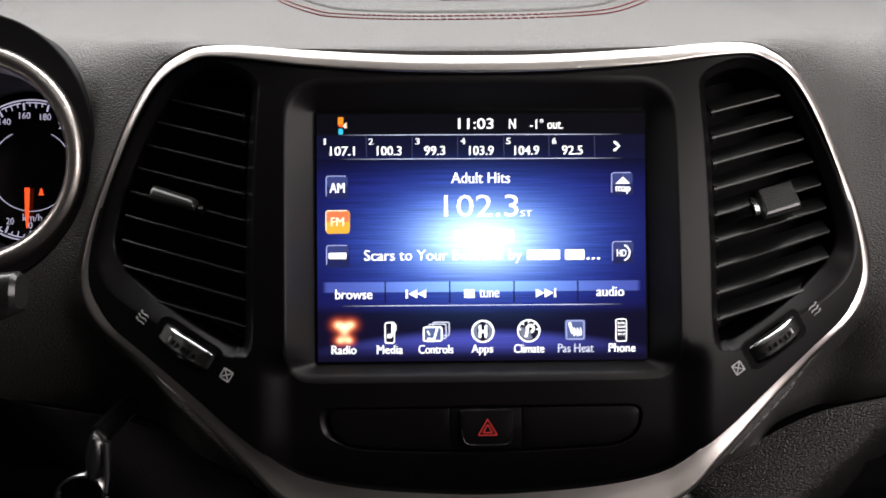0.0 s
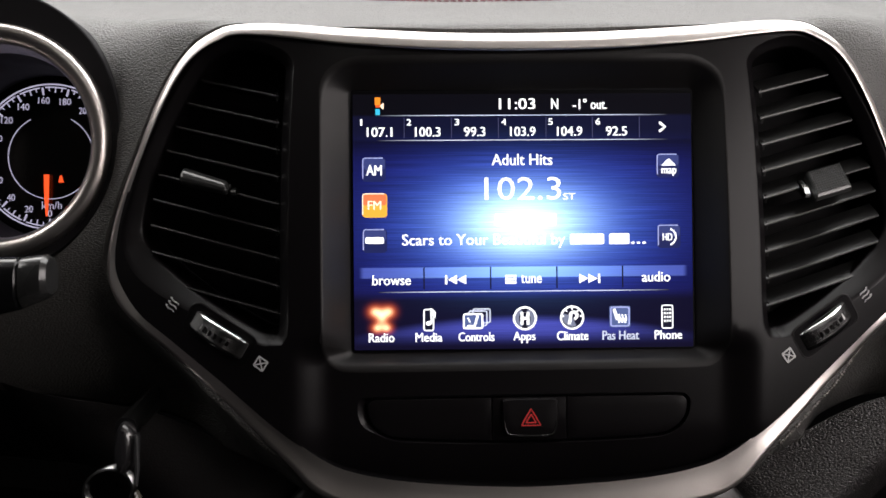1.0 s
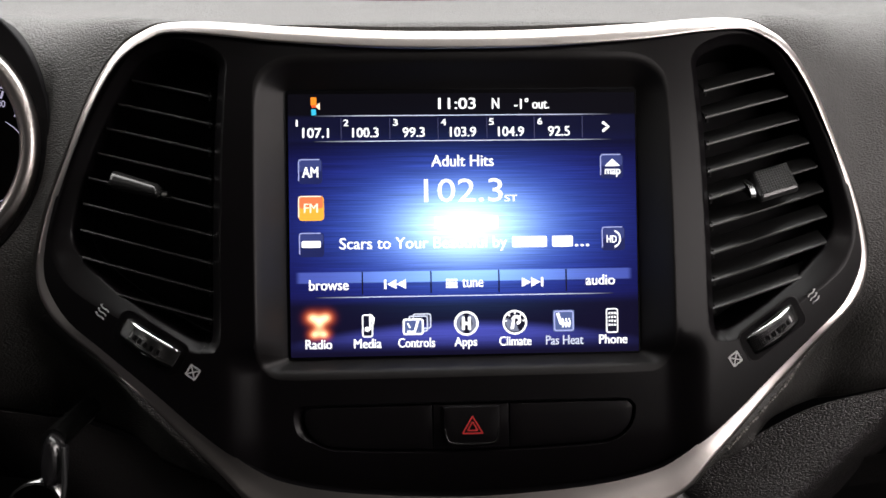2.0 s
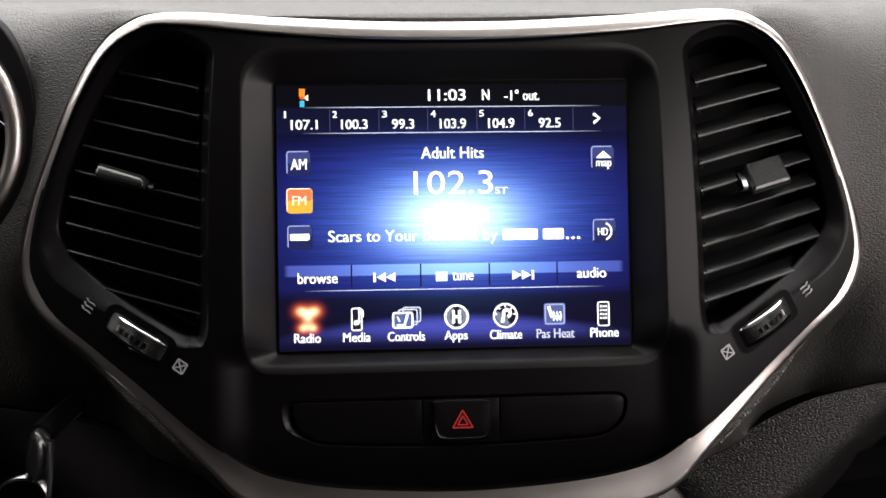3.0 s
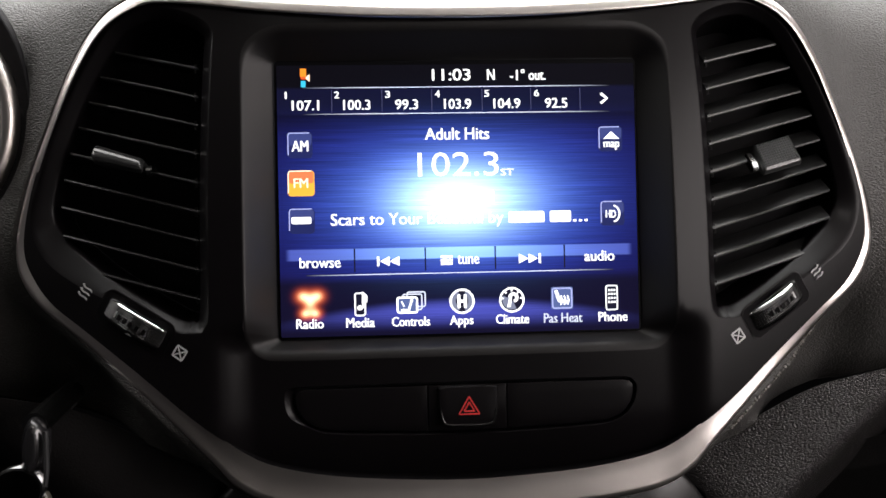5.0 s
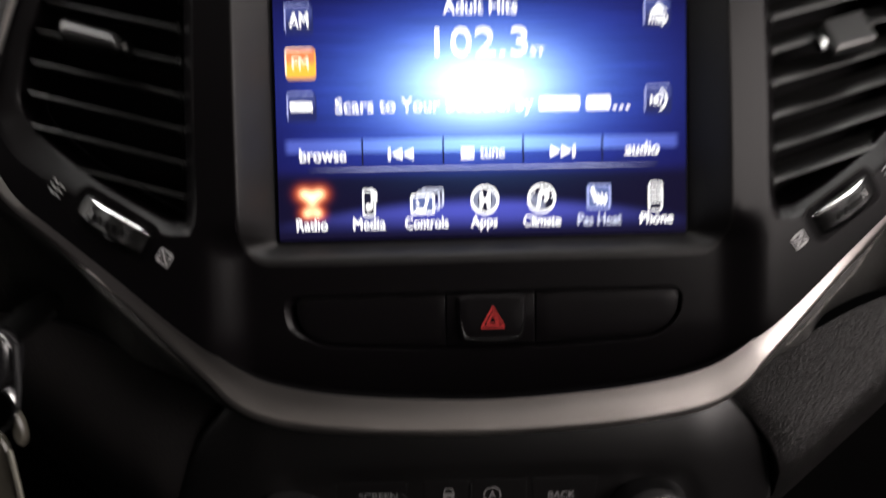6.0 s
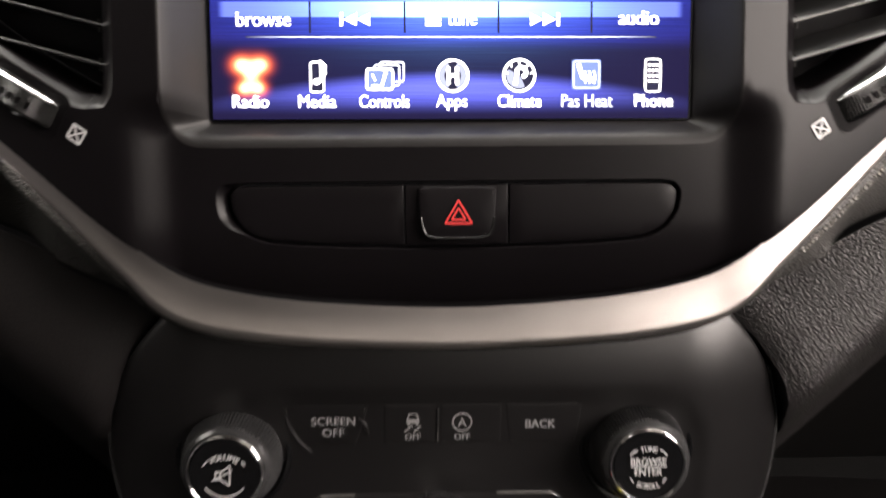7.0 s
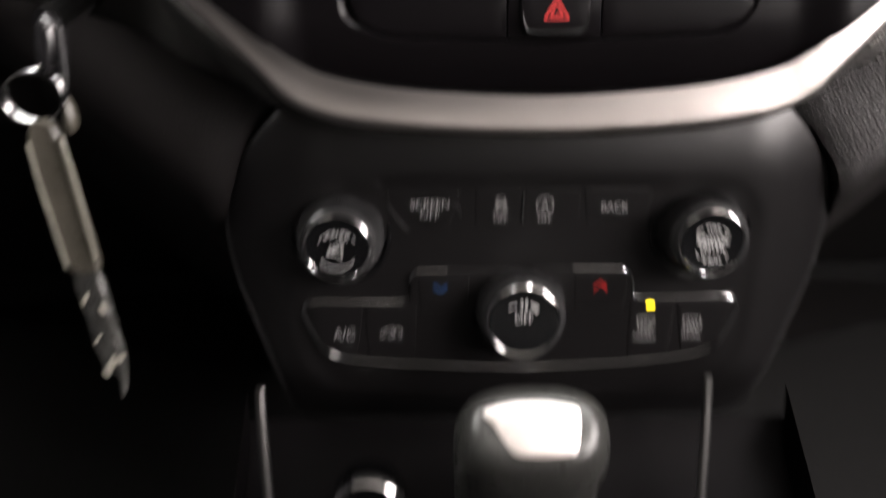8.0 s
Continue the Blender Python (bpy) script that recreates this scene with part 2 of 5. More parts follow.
def raised(outline, deep, profile, base=None):
    """A button or plate: the outline inset by the first and moved away by the second number of each row of the profile, closed at the end."""
    loops = []
    for d, off in profile:
        loops.append([(x, deep(x, z) + off, z) for x, z in (inset(outline, d) if d else outline)])
    bm = rings(loops)
    last = inset(outline, profile[-1][0])
    top = sheet(last, [], lambda x, z: deep(x, z) + profile[-1][1], 0.004)
    mesh = bpy.data.meshes.new("temp")
    top.to_mesh(mesh)
    top.free()
    bm.from_mesh(mesh)
    bpy.data.meshes.remove(mesh)
    bmesh.ops.remove_doubles(bm, verts=bm.verts, dist=1e-6)
    bmesh.ops.recalc_face_normals(bm, faces=bm.faces)
    return bm


def join(*bms):
    out = bms[0]
    for other in bms[1:]:
        mesh = bpy.data.meshes.new("temp")
        other.to_mesh(mesh)
        other.free()
        out.from_mesh(mesh)
        bpy.data.meshes.remove(mesh)
    return out


def turned(profile, x, y, z, n=48, ridges=0, depth=0.0, ridge_rows=()):
    """A body turned round an axis along y through (x, z): rows of radius and y offset. ridges: grip ribs on the given rows."""
    loops = []
    for k, (r, off) in enumerate(profile):
        loop = []
        for i in range(n):
            a = 2 * math.pi * i / n
            rr = r + (depth if ridges and k in ridge_rows and (i * ridges // n * 2) % 4 < 2 else 0)
            loop.append((x + rr * math.sin(a), y + off, z + rr * math.cos(a)))
        loops.append(loop)
    return rings(loops, cap_last=True)


def tube(points, radius, n=8, closed=False, taper=None):
    """A round bar along a line of 3D points."""
    pts = [Vector(p) for p in points]
    loops = []
    for i, p in enumerate(pts):
        a = pts[i - 1] if (i or closed) else p
        b = pts[(i + 1) % len(pts)] if (i < len(pts) - 1 or closed) else p
        along = (b - a).normalized()
        side = along.cross(Vector((0.13, 1, 0.07))).normalized()
        up = side.cross(along)
        r = radius * (taper[i] if taper else 1)
        loops.append([p + r * (side * math.cos(2 * math.pi * k / n) + up * math.sin(2 * math.pi * k / n)) for k in range(n)])
    if closed:
        loops.append(loops[0])
        bm = rings(loops)
        bmesh.ops.remove_doubles(bm, verts=bm.verts, dist=1e-7)
        return bm
    return rings(loops, True, True)


class Band(list):
    """The outline of a line of even width: one side, then the other side backwards."""


def flat_shape(polys, deep, thick=0.0004):
    """Thin printed shapes: closed polygons of (x, z) laid on y = deep(x, z), with a small thickness."""
    bm = bmesh.new()
    pieces = []
    for poly in polys:
        if isinstance(poly, Band) and len(poly) > 4:
            pieces += [[poly[i], poly[i + 1], poly[-i - 2], poly[-i - 1]] for i in range(len(poly) // 2 - 1)]
        else:
            pieces.append(poly)
    for poly in pieces:
        front = [bm.verts.new((x, deep(x, z) - thick, z)) for x, z in poly]
        back = [bm.verts.new((x, deep(x, z), z)) for x, z in poly]
        bm.faces.new(front)
        n = len(poly)
        for i in range(n):
            bm.faces.new((front[i], front[(i + 1) % n], back[(i + 1) % n], back[i]))
    bmesh.ops.triangulate(bm, faces=[f for f in bm.faces if len(f.verts) > 4])
    bmesh.ops.remove_doubles(bm, verts=bm.verts, dist=1e-7)
    bmesh.ops.recalc_face_normals(bm, faces=bm.faces)
    return bm


def stroke(points, w):
    """A line of even width through (x, z) points as one polygon."""
    pts = [Vector(p) for p in points]
    left, right = [], []
    for i, p in enumerate(pts):
        a, b = pts[max(i - 1, 0)], pts[min(i + 1, len(pts) - 1)]
        d = (b - a).normalized()
        left.append((p.x - d.y * w / 2, p.y + d.x * w / 2))
        right.append((p.x + d.y * w / 2, p.y - d.x * w / 2))
    return Band(left + right[::-1])


def arc(cx, cz, r, a0, a1, n=16):
    """Points on a circle; degrees clockwise from the top."""
    return [(cx + r * math.sin(radians(a0 + (a1 - a0) * k / n)), cz + r * math.cos(radians(a0 + (a1 - a0) * k / n))) for k in range(n + 1)]


def writing(body, x0, x1, z0, z1, deep, bend=None, bold=0.0, spacing=1.0, thick=0.0):
    """Letters in the built-in font, fitted into a box on y = deep(x, z). bend: (cx, cz, r) runs them round a circle."""
    data = bpy.data.curves.new("letters", "FONT")
    data.body, data.size, data.resolution_u, data.offset, data.space_character = body, 1.0, 3, bold, spacing
    temp = bpy.data.objects.new("letters", data)
    scene.collection.objects.link(temp)
    mesh = bpy.data.meshes.new_from_object(temp.evaluated_get(bpy.context.evaluated_depsgraph_get()))
    bm = bmesh.new()
    bm.from_mesh(mesh)
    bpy.data.objects.remove(temp)
    bpy.data.meshes.remove(mesh)
    bpy.data.curves.remove(data)
    xs, ys = [v.co.x for v in bm.verts], [v.co.y for v in bm.verts]
    lo, hi, bottom, top = min(xs), max(xs), min(ys), max(ys)
    for v in bm.verts:
        u, w = (v.co.x - lo) / (hi - lo), (v.co.y - bottom) / (top - bottom)
        x, z = x0 + u * (x1 - x0), z0 + w * (z1 - z0)
        if bend:
            cx, cz, r, sign = bend
            ang = (x - (x0 + x1) / 2) / r
            rr = r + sign * (z - z0)
            x, z = cx + rr * math.sin(ang), cz + sign * rr * math.cos(ang)
        v.co = (x, deep(x, z) - 0.0004, z)
    if thick:
        # heavier strokes: the letters twice, a hair apart
        twin = bm.copy()
        bmesh.ops.translate(bm, verts=bm.verts, vec=(-thick, 0, 0))
        bmesh.ops.translate(twin, verts=twin.verts, vec=(thick, -0.00005, 0))
        bm = join(bm, twin)
    return bm


# ---- shapes of the centre panel ----


def panel_y(x, z):
    """The front of the centre panel, which bulges towards the driver."""
    return -0.020 + 1.6 * max(0, abs(x) - 0.05) ** 2 + 0.45 * (z + 0.06) ** 2 + 10 * max(0, -0.1 - z) ** 2


def smooth(u):
    u = min(1, max(0, u))
    return u * u * (3 - 2 * u)


def face_y(x, z):
    """The panel's face: below the lip under the screen its middle lies flat and set back, with a crease at each vent plate."""
    return panel_y(x, z) + (0.0105 - 0.8 * max(0, abs(x) - 0.05) ** 2) * smooth((0.1175 - abs(x)) / 0.021) * smooth((-0.056 - z) / 0.012)


def climate_y(x, z):
    """The climate panel below it, set back and rolling away at its sides, with a shallow dish for the controls."""
    out_x, out_z = max(0, abs(x) - 0.084), max(0, abs(z + 0.236) - 0.030)
    dish = smooth((0.0295 - math.hypot(out_x, out_z)) / 0.0045)
    return 0.0016 * dish + 0.047 + 0.22 * (-0.19 - z) + 9 * max(0, abs(x) - 0.1) ** 2 + 7 * max(0, z + 0.180) ** 2 + 8 * max(0, -0.275 - z) ** 2


TRIM_OUTER = mirrored(mm([(0, 92.6), (45, 93.4), (87, 96.3), (116, 99.7), (133, 101.3), (147, 101), (157, 97.5), (167, 91.5), (176, 81.5), (186, 64.3),
                          (198.2, 36.6), (207.5, 15), (213.5, -4), (216, -19.5), (213, -33), (203, -46), (180, -63.5), (156, -83.0), (134, -102.6),
                          (117, -119.6), (106, -132.3), (92, -140.2), (70, -144.6), (40, -147.5), (0, -149)]))
TRIM_INNER = mirrored(mm([(0, 83.4), (45, 84.2), (87, 87.5), (116, 92), (132, 94.2), (144, 95), (153, 92.5), (162, 88), (171, 79.5), (181, 63.3),
                          (194, 36), (202.5, 15), (207.5, -4.5), (208.7, -19.5), (204.5, -31), (194, -44.5), (175.6, -58), (150.5, -77), (128, -95.5),
                          (112, -107.5), (102, -114.5), (90, -120.5), (69, -125.5), (40, -129), (0, -131)]))
VENT_HALF = mm([(119, 80), (130, 86.5), (143, 89), (154, 86), (162, 79.5), (177, 55), (188, 30), (194.5, 8), (195.5, -4), (190.5, -13), (182.5, -20.6), (171, -29.8),
                (154.5, -40.6), (140, -49), (130.5, -53.8), (125.5, -54.4), (121.6, -50.8), (121, -9), (120, 40), (118.5, 70)])
STRIP = mm([(-78.6, -90.5), (-77.2, -87.2), (-73.5, -85.6), (-60, -85.4), (0, -85.3), (60, -85.4), (73.5, -85.6), (77.2, -87.2), (78.6, -90.5), (76.8, -98), (70, -104.3), (55, -107), (0, -108.7), (-55, -107), (-70, -104.3), (-76.8, -98)])

# ---- dashboard skin ----
TOP = 0.1025


def skin_y(x, z):
    side = min(abs(x), 0.215)
    y = -0.011 + 1.6 * max(0, side - 0.05) ** 2 + 0.45 * (min(z, TOP) + 0.06) ** 2 + 10 * max(0, -0.1 - z) ** 2
    u = min(1, max(0, (abs(x) - 0.16) / 0.06))
    return y + 0.03 * max(0, abs(x) - 0.215) + 5.0 * u * max(0, 0.005 - z) ** 2


def skin_point(x, s):
    """The soft pad: s runs up the face, then over a shoulder and away, level, towards the windscreen."""
    u = min(1, max(0, (abs(x) - 0.15) / 0.12))
    r = 0.010 + 0.075 * u * u * (3 - 2 * u)
    v = min(1, max(0, (abs(x) - 0.09) / 0.10))
    top = TOP - 0.55 * (r - 0.010) - 0.0095 * (1 - v * v * (3 - 2 * v))
    if s <= top:
        return Vector((x, skin_y(x, s), s))
    y, start, whole = skin_y(x, top), radians(8), radians(62)
    turn = min((s - top) / r, whole)
    p = Vector((x, y + r * (math.cos(start) - math.cos(start + turn)), top + r * (math.sin(start + turn) - math.sin(start))))
    rest = max(0, s - top - r * whole)
    return p + rest * Vector((0, math.cos(radians(20)), math.sin(radians(20))))


dashboard = thing("dashboard", 0, 0.05, 0, "charcoal soft-touch dashboard pad with grained leather-look skin", "dashboard", kind="structure")
CLUSTER = (-0.2797, 0.050)
GROOVE = 0.0048
skin_holes = [inset(spline(TRIM_OUTER, 4), -GROOVE), oval(*CLUSTER, 0.0676, 0.0746, 64)]
lower_arm = [p for p in spline(TRIM_OUTER, 4) if p.x > 0.06 and p.y < 0.02]


def tuck(x, z):
    """How far the pad turns away beside the lower arms of the surround."""
    if not -0.15 < z < -0.02 or not 0.06 < abs(x) < 0.23:
        return 0.0
    far = min((abs(x) - p.x) ** 2 + (z - p.y) ** 2 for p in lower_arm) ** 0.5
    return (2.6 * min(0.016, max(0, far - 0.0034)) - 0.006) * min(1, (0.23 - abs(x)) / 0.05) * min(1, (-0.02 - z) / 0.03)


lower_right = mm([(750, -86), (400, -86), (300, -90), (255, -95), (229, -100.5), (200, -105.5), (182, -110.5), (165, -117), (150, -124), (127.5, -134), (113, -138), (92, -142)])
edge_line = spline(lower_right, 5, closed=False)
edge_line = [(p.x, p.y) for p in edge_line]
skin_outline = [(-x, z) for x, z in edge_line] + edge_line[::-1] + [(0.75, 0.62), (-0.75, 0.62)]
pad = sheet(skin_outline[::-1], skin_holes, lambda x, z: 0.0, 0.009)
for v in pad.verts:
    flat = v.co.copy()
    v.co = skin_point(v.co.x, v.co.z) + Vector((0, tuck(flat.x, flat.z), 0))
bmesh.ops.recalc_face_normals(pad, faces=pad.faces)
part("upper_pad", pad, SOFT_PAD, dashboard)
# beside the silver surround the pad rolls down into a groove, deep round its upper half
loops = []
for out, down in ((GROOVE, 0.0), (0.0040, 0.0006), (0.0030, 0.0022), (0.0018, 0.0050), (0.0006, 0.0085), (-0.0035, 0.0095)):
    loop = []
    for x, z in inset(spline(TRIM_OUTER, 4), -out):
        deep = smooth((z + 0.045) / 0.05)
        loop.append(skin_point(x, z) + Vector((0, tuck(x, z) + down * deep, -0.4 * down * smooth((z - 0.06) / 0.03))))
    loops.append(loop)
part("pad_groove", rings(loops), SOFT_PAD, dashboard, smooth=60)
for sign in (1, -1):
    line = [(sign * x, z) for x, z in edge_line if x > 0.124]
    loops = [[(x, skin_y(x, z) + tuck(x, z) + off, z + dz) for x, z in line] for off, dz in ((0, 0), (0.0015, -0.0018), (0.004, -0.0024), (0.03, 0.004), (0.07, 0.006))]
    # the driver's lip is the same pad, coloured near black for shade
    part("pad_lip", rings(loops, closed=False), SOFT_PAD if sign > 0 else LOWER_SHADED, dashboard)

# padded knee panels below the lip, either side of the climate panel


KNEE_EDGE = mm([(-120, 95), (-146, 118), (-157, 128), (-172.5, 138.5), (-188, 145), (-203, 148.1), (-235, 147), (-262, 142), (-300, 131), (-340, 118), (-420, 110)])


def knee_y(x, z):
    crest = -0.182 + 0.95 * (min(abs(x), 0.30) - 0.138)
    d = z - crest
    bend = math.sqrt(d * d + 0.0024)
    edge = KNEE_EDGE[0][1]
    for (z0, x0), (z1, x1) in zip(KNEE_EDGE, KNEE_EDGE[1:]):
        if z <= z0:
            edge = x0 + (x1 - x0) * min(1, (z0 - z) / (z0 - z1))
    roll = 0.008 * math.exp(-max(0, abs(x) - edge) / 0.006)
    return 0.050 + roll + (0.42 if d > 0 else 1.7) * (bend - 0.0490) - 0.06 * d - 0.10 * min(0.12, max(0, abs(x) - 0.141))


for sign, word in ((1, "passenger"), (-1, "driver")):
    outline = mm([(720, -76), (720, -420), (110, -420), (120, -340), (133, -300), (142, -262), (147.0, -235), (148.1, -203), (145.0, -188), (138.5, -172.5), (128, -157), (118, -146)])
    outline += [(p.x, p.y) for p in spline(mm([(118, -146), (127.5, -139.5), (142, -130), (163, -117), (186, -104.5), (206, -97.5), (240, -91), (300, -85), (420, -81), (720, -79)]), 4, False)][1:-1]
    outline = [(sign * x + (0.0042 * smooth((0.18 - x) / 0.03) * smooth((-0.135 - z) / 0.02) if sign > 0 else 0), z) for x, z in outline]
    knee = sheet(outline if sign > 0 else outline[::-1], [], knee_y, 0.008)
    ob = thing("knee_panel", sign * 0.2, 0.03, -0.2, "grained charcoal padded knee panel below the dashboard pad" if sign > 0 else "smooth black lower dashboard panel beside the steering column, its shade put into the colour", "knee panel", kind="structure")
    # the driver's panel gets the dull black that stands in for shade
    part("knee_pad", knee, KNEE_PAD if sign > 0 else LOWER_SHADED, ob)
    side = [p for p in outline if abs(p[0]) <= 0.154 and p[1] < -0.145]
    loops = [[(x, knee_y(x, z) + off, z) for x, z in side] for off in (0, 0.004, 0.06)]
    part("panel_edge", rings(loops, closed=False), KNEE_PAD if sign > 0 else LOWER_SHADED, ob)
    brow = [p for p in outline if p[1] > -0.1461]
    loops = [[(x, knee_y(x, z) + off, z + dz) for x, z in brow] for off, dz in ((0, 0), (0.0012, -0.0001), (0.004, -0.0012), (0.05, -0.03))]
    part("panel_edge", rings(loops, closed=False), KNEE_PAD if sign > 0 else LOWER_SHADED, ob)

# ---- centre panel ----
centre = thing("dash_centre", 0, 0.02, 0, "satin black centre panel with a silver surround", "dash panel")
trim_in, trim_out = spline(TRIM_INNER, 5), spline(TRIM_OUTER, 5)
panel_outline = [(p.x, p.y) for p in trim_in]
vent_right = [(p.x, p.y) for p in spline(VENT_HALF, 5)]
vent_left = [(-x, z) for x, z in vent_right][::-1]


def divided(loop, count=18):
    """The outline with its four long sides cut into short steps."""
    out = []
    for a, b in zip(loop, loop[1:] + loop[:1]):
        steps = count if math.hypot(b[0] - a[0], b[1] - a[1]) > 0.03 else 1
        out += [(a[0] + (b[0] - a[0]) * k / steps, a[1] + (b[1] - a[1]) * k / steps) for k in range(steps)]
    return out


recess = divided(rounded(-0.0988, 0.0988, -0.0684, 0.0756, (0.019, 0.019, 0.009, 0.009), 8))


def grown(points):
    """The switch strip's outlines, in millimetres at the front of the panel, at its true size."""
    return [(1.023 * x + 0.0006, -0.050 + 1.023 * (z + 0.050)) for x, z in points]


strip_hole = grown([(p.x, p.y) for p in spline(STRIP, 5)])


def outward(loop):
    """The unit direction out of a clockwise outline at each of its points."""
    return [(Vector(q) - Vector(p)) / 0.001 for p, q in zip(loop, inset(loop, -0.001))]


def vent_brow(loop):
    """How wide the vent's rounded edge is at each point: a broad scoop at its lower outer corner."""
    wide = []
    for (x, z), n in zip(loop, outward(loop)):
        w = 0.0050 + 0.0018 * max(0, math.copysign(n.x, n.x * x)) + 0.0085 * smooth((abs(x) - 0.150) / 0.036) * smooth((0.034 - z) / 0.040)
        near = min(math.hypot(x - px, z - pz) for px, pz in panel_outline)
        wide.append(min(w, near - 0.0015))
    for _ in range(40):
        wide = [(wide[k - 1] + wide[k] + wide[(k + 1) % len(wide)]) / 3 for k in range(len(wide))]
    return wide


def pushed(loop, wide, share):
    return [(x + n.x * w * share, z + n.y * w * share) for (x, z), n, w in zip(loop, outward(loop), wide)]


brows = [vent_brow(vent_right), vent_brow(vent_left)]
# the lip under the screen rolls over broadly, the other sides of the recess more tightly
roll = [0.0018 + 0.0038 * smooth((-0.058 - z) / 0.012) * smooth((0.106 - abs(x)) / 0.02) + 0.0045 * smooth((z - 0.058) / 0.014) for x, z in recess]
strip_brow = [0.0004 + 0.0034 * smooth((-0.0735 - x) / 0.006) * smooth((-0.0855 - z) / 0.004) for x, z in strip_hole]
holes = [pushed(vent_right, brows[0], 1), pushed(vent_left, brows[1], 1), pushed(recess, roll, 1), pushed(strip_hole, strip_brow, 1)]
part("panel_face", sheet(inset(panel_outline, -0.001), holes, face_y, 0.0034), SATIN_BLACK, centre)
for loop, wide in zip((vent_right, vent_left), brows):
    loops = []
    for share, off in ((1.0, 0), (0.9, 0.0003), (0.75, 0.0011), (0.5, 0.0027), (0.25, 0.0044), (0.08, 0.0055), (0.0, 0.0062), (-0.05, 0.0075), (-0.07, 0.012)):
        loops.append([(x, panel_y(x, z) + off * (1 + 60 * max(0, w - 0.006)), z) for (x, z), w in zip(pushed(loop, wide, share), wide)])
    loops.append([(x, panel_y(x, z) + 0.034, z) for x, z in inset(loop, 0.0032)])
    part("vent_wall", rings(loops), SATIN_BLACK, centre, smooth=60)
    part("vent_back", sheet(inset(loop, 0.0032), [], lambda x, z: panel_y(x, z) + 0.033, 0.012), CONSOLE_BLACK, centre)

screen_edge = divided(rounded(-0.0868, 0.0868, -0.0652, 0.0664, (0.002, 0.002, 0.002, 0.002), 8))
loops = []
for turn in (0, 10, 20, 31, 42, 52):
    a = radians(turn)
    row = pushed(recess, [r * (1 - math.sin(a)) for r in roll], 1)
    loops.append([(x, face_y(x, z) + r * (1 - math.cos(a)), z) for (x, z), r in zip(row, roll)])
for s in (0.25, 0.6, 0.9, 1.0):
    loops.append([(x0 + (x1 - x0) * s, y0 * (1 - s) + 0.0008 * s, z0 + (z1 - z0) * s) for (x0, y0, z0), (x1, z1) in zip(loops[5], screen_edge)])
part("screen_surround", rings(loops), BEZEL_BLACK, centre, smooth=50)

loops = []
for share, off in ((1, 0.0), (0.8, 0.0005), (0.45, 0.0016), (0.1, 0.0030), (0.0, 0.0040)):
    loops.append([(x, face_y(x, z) + off * min(1, 0.12 + w / 0.003), z) for (x, z), w in zip(pushed(strip_hole, strip_brow, share), strip_brow)])
loops.append([(x, face_y(x, z) + 0.009, z) for x, z in inset(strip_hole, 0.0006)])
part("strip_wall", rings(loops), SATIN_BLACK, centre, smooth=60)

# the silver surround: (share of the way from the outer to the inner edge, height towards the driver)
# a soft crease runs along its upper half, its lower half is faintly hollow
high = ((-0.10, 0.022), (-0.10, 0.006), (-0.04, 0.0022), (0.05, 0.0004), (0.2, -0.0006), (0.44, -0.0019), (0.52, -0.0022), (0.66, -0.0025), (0.84, -0.0029), (0.96, -0.0030), (1.0, -0.0022))
arm = ((-0.06, 0.022), (-0.06, 0.005), (-0.05, 0.0036), (0.0, 0.0020), (0.07, 0.0006), (0.18, -0.0006), (0.4, -0.0011), (0.7, -0.0012), (0.9, -0.0014), (0.98, -0.00155), (1.0, -0.0015))
foot = ((-0.06, 0.022), (-0.06, 0.005), (-0.05, 0.0034), (0.0, 0.0008), (0.05, -0.0014), (0.11, -0.0026), (0.25, -0.0022), (0.5, -0.0016), (0.75, -0.0015), (0.98, -0.0018), (1.0, -0.00182))
loops = []
for (sf, uf), (sa, ua), (s1, u1) in zip(foot, arm, high):
    loop = []
    for a, b in zip(trim_out, trim_in):
        w = min(1, max(0, (a.y + 0.02) / 0.08))
        side = smooth((abs(a.x) - 0.085) / 0.10)
        s0, u0 = sf + (sa - sf) * side, uf + (ua - uf) * side
        s, up = s0 + (s1 - s0) * w, u0 + (u1 - u0) * w
        x, z = a.x + (b.x - a.x) * s, a.y + (b.y - a.y) * s
        y_in, y_out, wide = panel_y(b.x, b.y), panel_y(a.x, a.y), (a - b).length
        face = y_in + (1 - s) * (w * min(y_out - y_in, 0.20 * wide) + (1 - w) * wide * (side * 0.25 - 0.06))
        face += (1 - w) * (0.0058 * smooth(abs(x) / 0.14) - 0.0014)
        y = panel_y(x, z) + up if up > 0.004 else face + up
        loop.append((x, y, z + 0.17 * (panel_y(x, z) - face if up <= 0.004 else 0)))
    loops.append(loop)
part("silver_surround", rings(loops), SILVER, centre, "satin silver surround", smooth=85)
# its inner wall, coloured near black for the shade behind the edge
edge = loops[-1]
part("surround_inner_wall", rings([edge, [(x, y + 0.0005, z) for x, y, z in edge], [(x, y + 0.016, z) for x, y, z in edge]]), CONSOLE_BLACK, centre)

# ---- air vents ----


